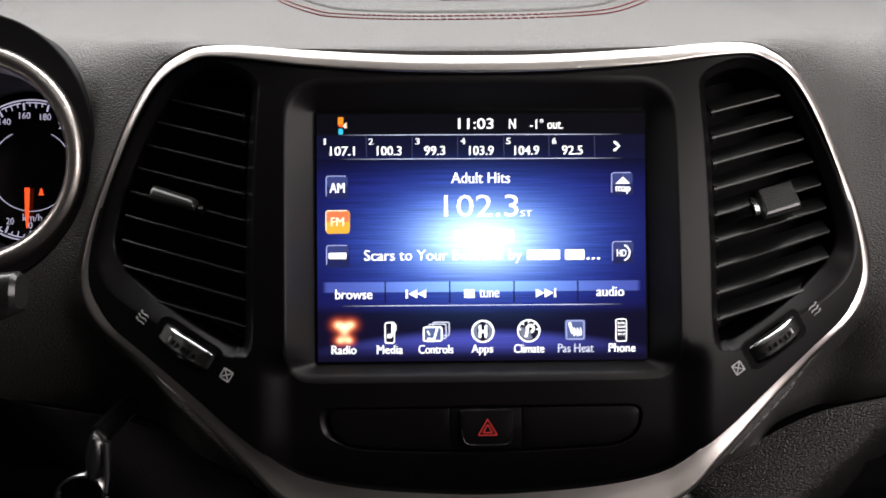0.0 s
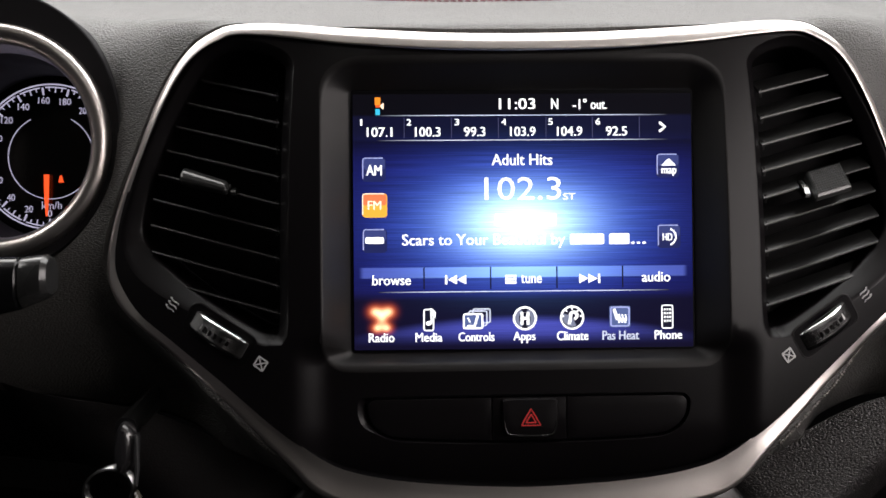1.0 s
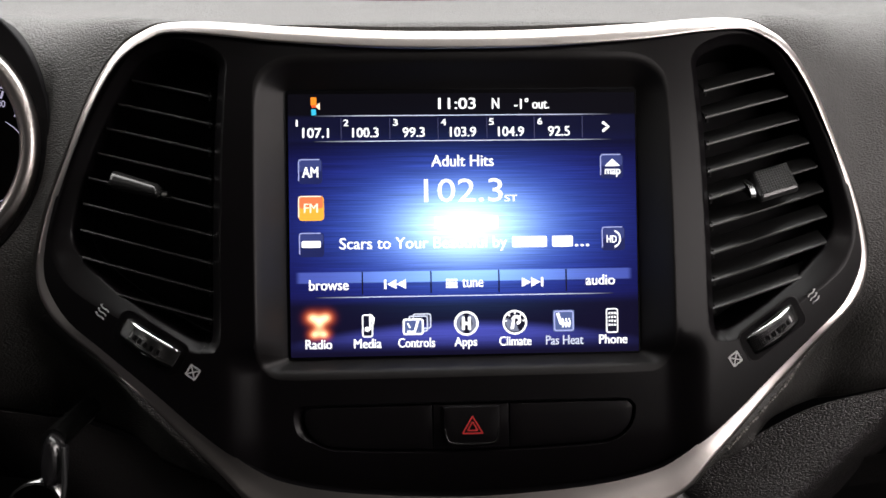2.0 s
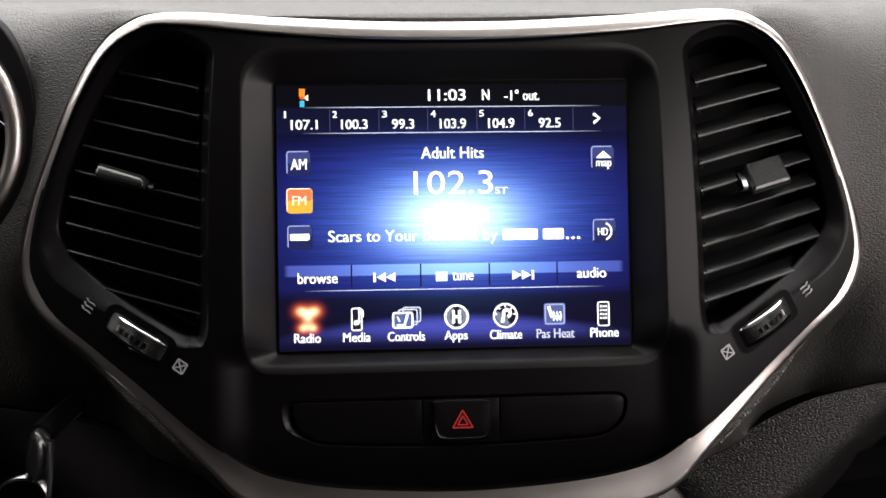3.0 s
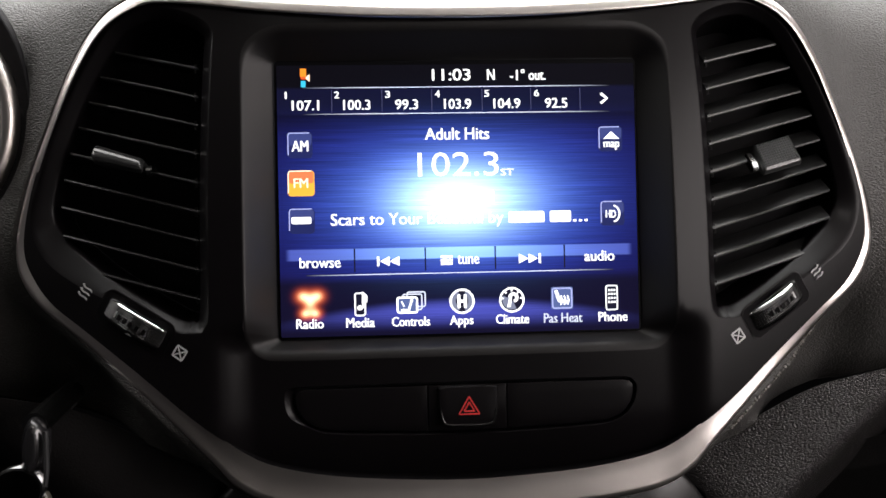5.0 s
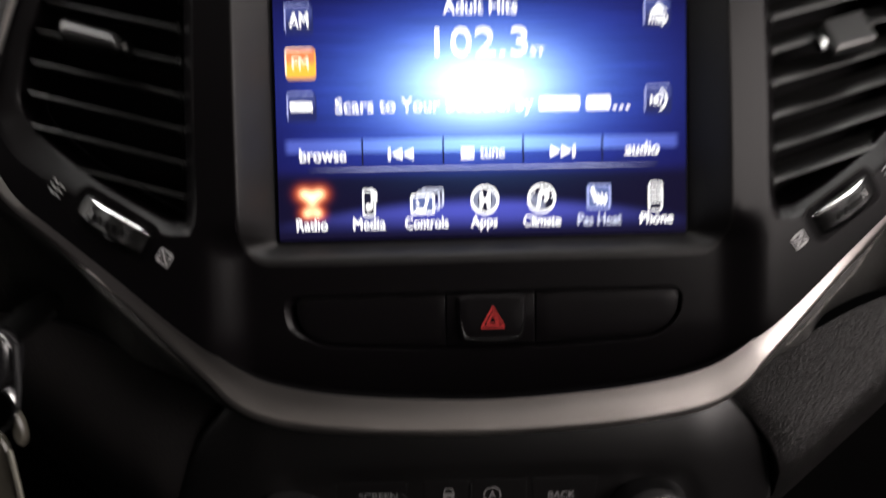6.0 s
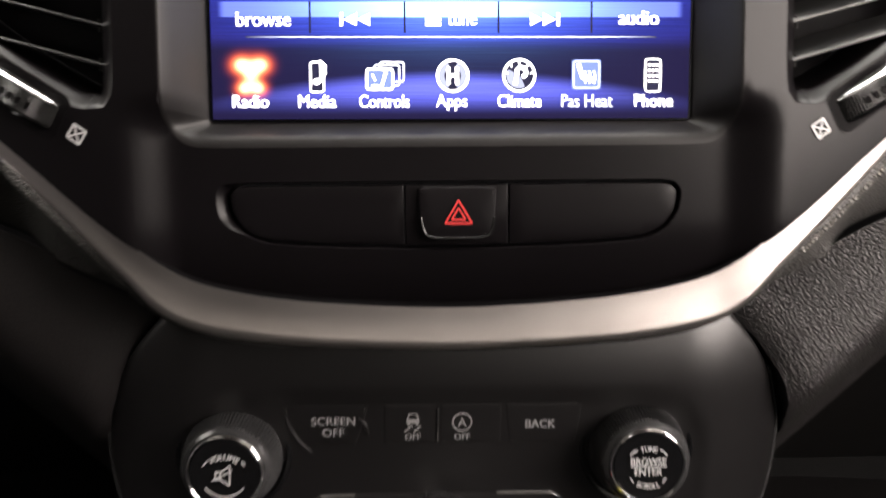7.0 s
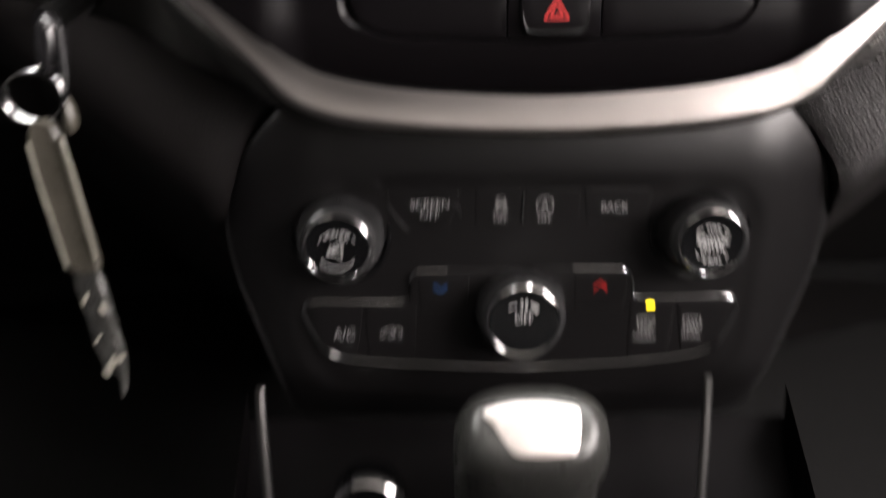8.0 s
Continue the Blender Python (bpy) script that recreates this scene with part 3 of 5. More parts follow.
def air_vent(sign, pitch, tab_label):
    vent = thing("air_vent", sign * 0.155, 0.02, 0.01, "black dashboard air vent with nine slats and a thumb wheel", "air vent", "air vents of the centre panel")
    tilt = radians(pitch)
    for i in range(9):
        z_in = 0.0640 - 0.01355 * i
        ends = [0.157, 0.1645, 0.1705, 0.1760, 0.1805, 0.1835, 0.185, 0.184, 0.176]
        rows = []
        for k in range(9):
            x = 0.1215 + (ends[i] + 0.006 - 0.1215) * k / 8
            z = z_in + 0.267 * (x - 0.1225)
            y = panel_y(x, z) + 0.0066
            sec = []
            for back, up in ((0.0003, -0.0006), (0, 0), (0.0003, 0.0006), (0.0014, 0.0009), (0.013, 0.0006), (0.013, -0.0006), (0.0012, -0.0008)):
                sec.append((sign * x, y + back * math.cos(tilt) - up * math.sin(tilt), z + up * math.cos(tilt) + back * math.sin(tilt)))
            rows.append(sec)
        x, z = 0.1226, z_in
        y = panel_y(x, z) + 0.0075
        pin = tube([(sign * x, y, z - 0.0022), (sign * x, y, z + 0.0022)], 0.0007, 6)
        part("slat", join(rings(rows, True, True), pin), SLAT_BLACK, vent)
    # slider tab riding on the fifth slat
    zc = 0.0640 - 0.01355 * 4
    rows = []
    count = 31
    lean = tilt + radians(10) if pitch > 10 else tilt
    for k in range(count):
        x = 0.1465 + (0.0225 if pitch > 10 else 0.025) * k / (count - 1)
        z = zc + 0.267 * (x - 0.1225)
        y = panel_y(x, z) + 0.008
        end = min(k, count - 1 - k)
        slim = 0.5 if end == 0 else 0.85 if end == 1 else 1.0
        if pitch > 10:
            # a flat top with cross ribs, a thin front edge
            top = [(0.0055 - 0.0009 * j, 0.0046 - 0.00002 * j + (0.0006 if k % 2 and j % 2 and end > 1 else 0)) for j in range(21)]
            profile = top + [(-0.0136, 0.0034), (-0.0140, 0.0018), (-0.0134, 0.0004), (-0.010, -0.0008), (0.0055, -0.0016)]
        else:
            high = 1.0 + 0.35 * k / (count - 1)
            profile = [(b, u * high) for b, u in ((0.006, 0.0036), (0.002, 0.0046), (-0.002, 0.0050), (-0.006, 0.0050), (-0.010, 0.0044), (-0.0124, 0.0030), (-0.0134, 0.0012), (-0.0136, 0.0), (-0.0128, -0.0012), (-0.010, -0.0022), (-0.002, -0.0026), (0.006, -0.0020))]
        sec = []
        for back, up in profile:
            up, back = up * slim, back * (0.94 if end == 0 else 1)
            sec.append((sign * x, y + back * math.cos(lean) - up * math.sin(lean), z + up * math.cos(lean) + back * math.sin(lean)))
        rows.append(sec)
    tab = part("slider_tab", rings(rows, True, True), RIB_BLACK if pitch > 10 else TAB_BLACK, vent, tab_label, smooth=20 if pitch > 10 else 60)
    x0 = 0.1438
    z0 = zc + 0.267 * (x0 - 0.1225)
    clip = []
    for dx, f in ((-0.0018, 0.7), (-0.0012, 1.0), (0.0012, 1.0), (0.0018, 0.7)):
        sec = []
        for back, up in ((0.004, 0.0024), (-0.006, 0.0026), (-0.009, 0.0012), (-0.0095, 0), (-0.009, -0.0012), (-0.006, -0.0026), (0.004, -0.0024)):
            back, up = back * f, up * f
            sec.append((sign * (x0 + dx), panel_y(x0, z0) + 0.008 + back * math.cos(tilt) - up * math.sin(tilt), z0 + up * math.cos(tilt) + back * math.sin(tilt)))
        clip.append(sec)
    part("tab_clip", rings(clip, True, True), DARK_CHROME, vent, "bright clip at the tab's end")
    # thumb wheel in its slot
    cx, cz, lean = 0.152, -0.0548, radians(31)
    ax, az = math.cos(lean), math.sin(lean)
    rows = []
    R, SINK = 0.0215, 0.0148
    for k in range(73):
        a = radians(-58 + 116 * k / 72)
        sec = []
        for j in range(19):
            w = -0.0048 + 0.0096 * j / 18
            dr = -0.0008 * max(0, abs(w) - 0.0040) / 0.0008 + (0.00038 if (k % 2 and j % 2) else 0)
            u, out = (R + dr) * math.sin(a), (R + dr) * math.cos(a) - SINK
            x, z = cx + ax * u - az * w, cz + az * u + ax * w
            sec.append((sign * x, panel_y(x, z) - out, z))
        rows.append(sec)
    wheel = part("thumb_wheel", rings(rows, closed=False), WHEEL_BLACK, vent, "knurled gloss black thumb wheel", smooth=25)
    a = 0.0095 / R
    tick = []
    for w in (-0.0016, 0.0016):
        tick.append([(sign * (cx + ax * u - az * w), panel_y(cx + ax * u - az * w, cz + az * u + ax * w) - (R + 0.0005) * math.cos(a) + SINK, cz + az * u + ax * w) for u in ((R * math.sin(a) - 0.0004), (R * math.sin(a) + 0.0004))])
    part("tick_mark", rings(tick, closed=False), PRINT, wheel)
    for step in (-0.0075, -0.0040, -0.0005, 0.0030, 0.0062):
        pane = []
        for w in (-0.0017, 0.0009):
            row = []
            for u in (step, step + 0.0015):
                x, z = cx + ax * u - az * w, cz + az * u + ax * w
                row.append((sign * x, panel_y(x, z) - math.sqrt((R + 0.00055) ** 2 - u * u) + SINK, z))
            pane.append(row)
        part("notch", rings(pane, closed=False), CONSOLE_BLACK, wheel)
    for edge_w, mat in ((1, CHROME), (-1, GLOSS_BLACK)):
        band = []
        for k in range(25):
            a = radians(-54 + 108 * k / 24)
            row = []
            for w, r in ((0.0044, R + 0.0001), (0.0051, R - 0.0004), (0.0058, R - 0.0016), (0.0062, R - 0.004)):
                u, out = r * math.sin(a), r * math.cos(a) - SINK
                x, z = cx + ax * u - az * w * edge_w, cz + az * u + ax * w * edge_w
                row.append((sign * x, panel_y(x, z) - out, z))
            band.append(row)
        part("wheel_flank", rings(band, closed=False), mat, wheel)
    slot = []
    for d, off in ((0.0012, 0.0002), (0.0007, -0.0001), (0.0003, -0.0001), (0.0, 0.0001), (-0.0003, 0.0004)):
        loop = []
        for x, z in rounded(-0.0188 - d, 0.0188 + d, -0.0080 - d, 0.0080 + d, (0.004 + max(d, 0),) * 4, 5):
            gx, gz = cx + ax * x - az * z, cz + az * x + ax * z
            loop.append((sign * gx, panel_y(gx, gz) + off, gz))
        slot.append(loop)
    part("wheel_slot", rings(slot), SATIN_BLACK, vent)
    # the shaded gap round the wheel, laid on as a flat black sheet
    pit = [(cx + ax * x - az * z, cz + az * x + ax * z) for x, z in rounded(-0.0188, 0.0188, -0.0080, 0.0080, (0.004,) * 4, 5)]
    part("wheel_gap_sheet", flat_shape([[(sign * x, z) for x, z in pit]], lambda x, z: panel_y(x, z) - 0.0001, 0.0002), CONSOLE_BLACK, vent)
    # printed marks: open flow and closed
    lay = lambda x, z: panel_y(x, z) - 0.0002
    waves = []
    for k in (-1, 0, 1):
        ox, oz = 0.1764 + k * 0.0014, -0.0400 - k * 0.0018
        turn = lambda p, q: (sign * (ox + 0.72 * p + 0.69 * q), oz + 0.69 * p - 0.72 * q)
        path = [(0.0026 * u, 0.00036 * math.sin(u * 2.9)) for u in [j / 6 - 1 for j in range(13)]]
        waves.append(stroke([turn(p, q) for p, q in path], 0.00055))
        waves.append([turn(0.0023, -0.0008), turn(0.0036, -0.0001), turn(0.0024, 0.0006)])
    part("open_mark", flat_shape(waves, lay), PRINT, vent)
    mx, mz, d = 0.1304, -0.0685, 0.0037
    corners = [(mx + d * math.sin(a + 0.2), mz + d * math.cos(a + 0.2)) for a in (0, math.pi / 2, math.pi, 1.5 * math.pi)]
    lines = [stroke([corners[k - 1], corners[k]], 0.0007) for k in range(4)] + [stroke([corners[0], corners[2]], 0.0006), stroke([corners[1], corners[3]], 0.0006)]
    part("closed_mark", flat_shape([[(sign * x, z) for x, z in ln] for ln in lines], lay), PRINT, vent)
    return vent


air_vent(-1, -2, "glossy slider tab")
air_vent(1, 32, "ribbed slider tab")

# ---- hazard strip ----
strip = thing("switch_strip", 0, 0.0, -0.097, "black switch strip with two blank covers and a hazard button", "switch panel")


def strip_y(x, z):
    return face_y(x, z) + 0.0009


body = inset(strip_hole, 0.0012)
EDGE = ((0, 0.008), (0, 0.0003), (0.0002, 0.0001), (0.0005, 0.0))


def clip_x(poly, lo, hi):
    """The part of an outline between two upright lines."""
    out = []
    for limit, keep in ((lo, 1), (hi, -1)):
        src, out = (poly if keep == 1 else out), []
        for i in range(len(src)):
            a, b = src[i - 1], src[i]
            ina, inb = keep * (a[0] - limit) >= 0, keep * (b[0] - limit) >= 0
            if ina != inb:
                u = (limit - a[0]) / (b[0] - a[0])
                out.append((limit, a[1] + u * (b[1] - a[1])))
            if inb:
                out.append(b)
        src = out
    return out


for lo, hi, name in ((-0.09, -0.0176, "blank_cover"), (0.0198, 0.09, "blank_cover"), (-0.0172, 0.0194, "hazard_surround")):
    part(name, raised(clip_x(body, lo, hi), strip_y, EDGE), SATIN_BLACK, strip)
button = part("hazard_button", raised(grown([(p.x, p.y) for p in spline(mm([(-13, -90), (-11.5, -87.2), (0.7, -86.9), (12.8, -87.2), (14.4, -90), (13.6, -101), (11, -104.6), (0.7, -105.2), (-9.6, -104.6), (-12.2, -101)]), 4)]),
              lambda x, z: strip_y(x, z) + 0.06 * (z + 0.087) , ((0, 0.002), (0.0, -0.0008), (0.0006, -0.0016), (0.0016, -0.0018))), SATIN_BLACK, strip, "hazard button with a red triangle")
# highlight along the button's lower lip, built as a dark chrome bar
cup = [(x, strip_y(x, z) + 0.06 * (z + 0.087) - 0.0018, z) for x, z in grown([(p.x, p.y) for p in spline(mm([(-12.0, -97.5), (-11.2, -101.5), (-8.8, -104.2), (0.7, -104.7), (10.2, -104.2), (12.6, -101.5), (13.4, -97.5)]), 5, False)])]
part("lip_highlight", tube(cup, 0.00045, 6), DARK_CHROME, button)
tri = lambda r: [(0.0016 + r * 1.04 * math.sin(a), -0.0981 + r * 1.02 * math.cos(a)) for a in (0, 2 * math.pi / 3, 4 * math.pi / 3)]
red = []
for r, w in ((0.0053, 0.0006), (0.0027, 0.0006)):
    c = tri(r)
    red += [stroke([c[k - 1], c[k]], w) for k in range(3)]
part("hazard_triangle", flat_shape(red, lambda x, z: strip_y(x, z) + 0.06 * (z + 0.087) - 0.0019), RED_PRINT, button)

# ---- touchscreen ----
screen = thing("touchscreen", 0, 0.004, 0, "lit dashboard touchscreen showing a blue radio page", "touchscreen")
part("glass", raised(rounded(-0.0866, 0.0866, -0.0650, 0.0662, (0.002,) * 4, 4), lambda x, z: 0.0004, ((0, 0.006), (0, 0.0003), (0.0003, 0.0))), SCREEN_GLASS, screen)


def display_material():
    """The radio page's background: blue brushed lines, dark bars above and below, and bloom painted over the bright
    middle.
    """
    m = bpy.data.materials.new("display_pixels")
    m.use_nodes = True
    nodes, links = m.node_tree.nodes, m.node_tree.links
    shader = nodes["Principled BSDF"]
    shader.inputs["Base Color"].default_value, shader.inputs["Roughness"].default_value = (0.003, 0.003, 0.0035, 1), 0.5
    shader.inputs["Specular IOR Level"].default_value = 0.03
    place = nodes.new("ShaderNodeTexCoord")
    split = nodes.new("ShaderNodeSeparateXYZ")
    links.new(place.outputs["Object"], split.inputs[0])

    def math_node(op, a, b=None, c=None, clamp=False):
        n = nodes.new("ShaderNodeMath")
        n.operation, n.use_clamp = op, clamp
        for i, v in enumerate((a, b, c)):
            if v is None:
                continue
            if isinstance(v, (int, float)):
                n.inputs[i].default_value = v
            else:
                links.new(v, n.inputs[i])
        return n.outputs[0]

    x, z = split.outputs["X"], split.outputs["Z"]

    def bell(cx, cz, sx, sz, power=1.0):
        dx = math_node("DIVIDE", math_node("SUBTRACT", x, cx), sx)
        dz = math_node("DIVIDE", math_node("SUBTRACT", z, cz), sz)
        r2 = math_node("ADD", math_node("MULTIPLY", dx, dx), math_node("MULTIPLY", dz, dz))
        return math_node("POWER", 2.71828, math_node("MULTIPLY", r2, -power))

    def step(value, edge, soft):
        n = nodes.new("ShaderNodeMapRange")
        n.interpolation_type = "SMOOTHSTEP"
        n.inputs["From Min"].default_value, n.inputs["From Max"].default_value = edge - soft, edge + soft
        links.new(value, n.inputs["Value"])
        return n.outputs["Result"]

    brushed = nodes.new("ShaderNodeTexNoise")
    stretch = nodes.new("ShaderNodeMapping")
    stretch.inputs["Scale"].default_value = (24, 1, 2300)
    links.new(place.outputs["Object"], stretch.inputs["Vector"])
    links.new(stretch.outputs["Vector"], brushed.inputs["Vector"])
    brushed.inputs["Scale"].default_value, brushed.inputs["Detail"].default_value = 1.0, 3.0
    streak = math_node("POWER", brushed.outputs["Fac"], 2.0)
    lines = math_node("MULTIPLY_ADD", streak, 2.6, 0.32)
    zone = math_node("MULTIPLY", step(z, -0.0365, 0.004), math_node("SUBTRACT", 1.0, step(z, 0.037, 0.010)))
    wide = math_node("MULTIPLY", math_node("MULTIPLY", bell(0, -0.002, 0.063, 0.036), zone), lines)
    # bloom that washes out the middle, painted into the pixels as two bells
    bloom_halo = math_node("MULTIPLY", bell(0, -0.001, 0.043, 0.0225), math_node("MULTIPLY_ADD", streak, 1.6, 0.6))
    bloom_core = math_node("MULTIPLY", bell(0, -0.001, 0.026, 0.014), math_node("MULTIPLY_ADD", streak, 0.8, 0.8))
    edge = math_node("MULTIPLY", zone, math_node("MULTIPLY_ADD", brushed.outputs["Fac"], 0.06, 0.02))
    # the lit curve along the bottom row
    dome = math_node("MULTIPLY_ADD", math_node("MULTIPLY", x, x), -1.3, -0.0492)
    gap = math_node("SUBTRACT", z, dome)
    below = math_node("MULTIPLY", math_node("SUBTRACT", 1.0, step(gap, 0.0, 0.0030)), step(z, -0.0580, 0.0050))
    arch = math_node("MULTIPLY", math_node("MULTIPLY", below, bell(0, -0.05, 0.072, 0.05)), math_node("MULTIPLY_ADD", brushed.outputs["Fac"], 0.4, 0.15))
    bar = math_node("MULTIPLY", math_node("MULTIPLY", step(z, 0.0408, 0.001), math_node("SUBTRACT", 1.0, step(z, 0.0532, 0.001))), 0.012)
    low = math_node("SUBTRACT", 1.0, step(z, -0.0335, 0.003))
    # the lit shine along the control bar, with bloom painted into its middle
    band = math_node("MULTIPLY", step(z, -0.0282, 0.0003), math_node("SUBTRACT", 1.0, step(z, -0.0229, 0.0003)))
    band = math_node("MULTIPLY", band, math_node("SUBTRACT", 1.0, step(math_node("ABSOLUTE", x), 0.0815, 0.0016)))
    band_bloom = math_node("MULTIPLY", band, bell(0, -0.025, 0.042, 0.05))
    # the glowing radio mark
    radio = None
    for cx, cz, sx, sz in ((-0.0750, -0.0449, 0.0031, 0.0028), (-0.0680, -0.0449, 0.0031, 0.0028), (-0.0715, -0.0478, 0.0030, 0.0040), (-0.0739, -0.0531, 0.0026, 0.0023), (-0.0691, -0.0531, 0.0026, 0.0023)):
        spot = bell(cx, cz, sx, sz)
        radio = spot if radio is None else math_node("ADD", radio, spot)
    radio_hot = math_node("MULTIPLY", math_node("MULTIPLY", radio, radio), radio)

    def scaled(value, rgb):
        n = nodes.new("ShaderNodeVectorMath")
        n.operation = "SCALE"
        n.inputs[0].default_value = rgb
        links.new(value, n.inputs["Scale"])
        return n.outputs["Vector"]

    def plus(a, b):
        n = nodes.new("ShaderNodeVectorMath")
        n.operation = "ADD"
        links.new(a, n.inputs[0])
        links.new(b, n.inputs[1])
        return n.outputs["Vector"]

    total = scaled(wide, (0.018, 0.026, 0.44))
    for value, rgb in ((bloom_halo, (0.11, 0.29, 0.78)), (bloom_core, (0.90, 1.30, 1.05)), (edge, (0.06, 0.07, 0.8)), (arch, (0.17, 0.20, 1.15)), (bar, (0.2, 0.25, 1.6)), (low, (0.002, 0.0012, 0.014)),
                       (band, (0.055, 0.075, 0.30)), (band_bloom, (0.20, 0.40, 0.55)), (radio, (1.0, 0.13, 0.02)), (radio_hot, (0.4, 0.6, 0.34))):
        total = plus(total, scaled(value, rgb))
    base = nodes.new("ShaderNodeVectorMath")
    base.operation = "ADD"
    base.inputs[1].default_value = (0.0025, 0.0022, 0.0045)
    links.new(total, base.inputs[0])
    links.new(base.outputs["Vector"], shader.inputs["Emission Color"])
    shader.inputs["Emission Strength"].default_value = 1.14
    return m


DISPLAY = display_material()
KEY_BLUE = glow("key_blue", (0.012, 0.018, 0.105), 1.0)
KEY_PALE = glow("key_pale_blue", (0.045, 0.06, 0.22), 1.0)
KEY_DARK = glow("key_dark_line", (0.004, 0.004, 0.02), 1.0)
LINE_BLUE = glow("line_pale_blue", (0.5, 0.55, 1.0), 0.9)
DIVIDER = glow("divider_grey_blue", (0.07, 0.07, 0.16), 1.0)


def fading_line():
    """A pale line that fades out towards both ends of the screen."""
    m = glow("fading_line", (0.72, 0.76, 1.0), 1.0)
    nodes, links = m.node_tree.nodes, m.node_tree.links
    place, split = nodes.new("ShaderNodeTexCoord"), nodes.new("ShaderNodeSeparateXYZ")
    links.new(place.outputs["Object"], split.inputs[0])
    far = nodes.new("ShaderNodeMath")
    far.operation = "ABSOLUTE"
    links.new(split.outputs["X"], far.inputs[0])
    fade = nodes.new("ShaderNodeMapRange")
    fade.inputs["From Min"].default_value, fade.inputs["From Max"].default_value = 0.044, 0.073
    fade.inputs["To Min"].default_value, fade.inputs["To Max"].default_value = 1.25, 0.02
    links.new(far.outputs[0], fade.inputs["Value"])
    links.new(fade.outputs["Result"], m.node_tree.nodes["Principled BSDF"].inputs["Emission Strength"])
    return m


FADING = fading_line()
KEY_ORANGE = glow("key_orange", (0.95, 0.24, 0.09), 1.0)
MARK_ORANGE = glow("mark_orange", (1.0, 0.28, 0.02), 1.2)
KEY_YELLOW = glow("key_yellow", (1.0, 0.46, 0.05), 1.15)
RADIO_WARM = glow("radio_warm", (1.0, 0.75, 0.55), 1.6)
CYAN_LIGHT = glow("cyan_pixels", (0.05, 0.6, 0.9), 1.0)
LABEL_LIGHT = glow("dim_white_pixels", (0.7, 0.74, 0.9), 1.1)
CARD_LIGHT = glow("grey_card_pixels", (0.10, 0.14, 0.34), 1.0)
DISC_LIGHT = glow("grey_disc_pixels", (0.22, 0.24, 0.34), 1.0)

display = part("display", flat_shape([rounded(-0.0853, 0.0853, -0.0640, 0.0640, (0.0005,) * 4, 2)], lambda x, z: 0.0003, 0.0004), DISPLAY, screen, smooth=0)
PLACE[display] = PLACE[screen]
LEVEL = {0: lambda x, z: -0.0003, 1: lambda x, z: -0.0006, 2: lambda x, z: -0.0009, 3: lambda x, z: -0.0012}


def shown(name, polys, mat, level=1):
    return part(name, flat_shape(polys, LEVEL[level], 0.0002), mat, display, smooth=0)


def words(body, x0, x1, z0, z1, mat=None, level=2, thick=0.00011):
    box = [v / 1000 for v in (x0, x1, z0, z1)]
    return part("text", writing(body, *box, LEVEL[level], thick=thick), mat or WHITE_LIGHT, display, smooth=0)


def box(x0, x1, z0, z1, r=0.0):
    x0, x1, z0, z1, r = (v / 1000 for v in (x0, x1, z0, z1, r))
    return rounded(x0, x1, z0, z1, (r,) * 4, 3) if r else [(x0, z1), (x1, z1), (x1, z0), (x0, z0)]


words("11:03", -11.9, 6.2, 56.1, 61.6)
words("N", 14.4, 17.8, 56.2, 61.3)
words("-1°", 25.3, 32.2, 56.0, 61.2)
words("out.", 34.3, 42.3, 56.0, 59.9)
shown("compass_mark", [box(-74.2, -71.4, 58.6, 62.4)], MARK_ORANGE)
shown("compass_mark", [box(-73.8, -71.6, 57.4, 58.6)], ORANGE_LIGHT)
shown("compass_mark", [[(-0.0718, 0.0580), (-0.0698, 0.0598), (-0.0698, 0.0562)]], RADIO_WARM)
shown("compass_mark", [box(-73.9, -71.7, 53.6, 56.6)], CYAN_LIGHT)
shown("rule", [box(-73, 73, 53.05, 53.40)], FADING)
shown("rule", [box(-73, 73, 40.6, 40.95)], FADING)
shown("rule", [box(-73, 73, -35.4, -35.0)], FADING)
for x in (-59.6, -35.9, -12.3, 11.7, 35.1, 58.9):
    shown("divider", [box(x - 0.15, x + 0.15, 41.6, 52.2)], DIVIDER)
for k, (digit, freq, cx) in enumerate((("1", "107.1", -71.9), ("2", "100.3", -47.8), ("3", "99.3", -24.3), ("4", "103.9", -0.1), ("5", "104.9", 23.5), ("6", "92.5", 47.2))):
    half = 6.3 if len(freq) > 4 else 5.3
    words(freq, cx - half, cx + half, 42.6, 47.3)
    dx = (-81.0, -57.2, -33.2, -9.6, 13.9, 37.8)[k]
    words(digit, dx - (0.35 if k == 0 else 1.1), dx + (0.35 if k == 0 else 1.1), 48.2, 51.4)
shown("chevron", [stroke(mm([(69.0, 49.3), (71.9, 47.0), (69.0, 44.7)]), 0.0013)], WHITE_LIGHT)


def key(x0, x1, z0, z1, fill, top, rim):
    shown("screen_key", [box(x0, x1, z0, z1, 1.6)], fill, 1)
    shown("key_shine", [box(x0 + 0.4, x1 - 0.4, (z0 + z1) / 2, z1 - 0.4, 1.2)], top, 2)
    edge = mm([(x0 + 0.2, z0 + 1.5), (x0 + 0.2, z1 - 1.4), (x0 + 0.6, z1 - 0.5), (x0 + 1.4, z1 - 0.2), (x1 - 1.4, z1 - 0.2)])
    shown("key_rim", [stroke(edge, 0.0005)], rim, 3)


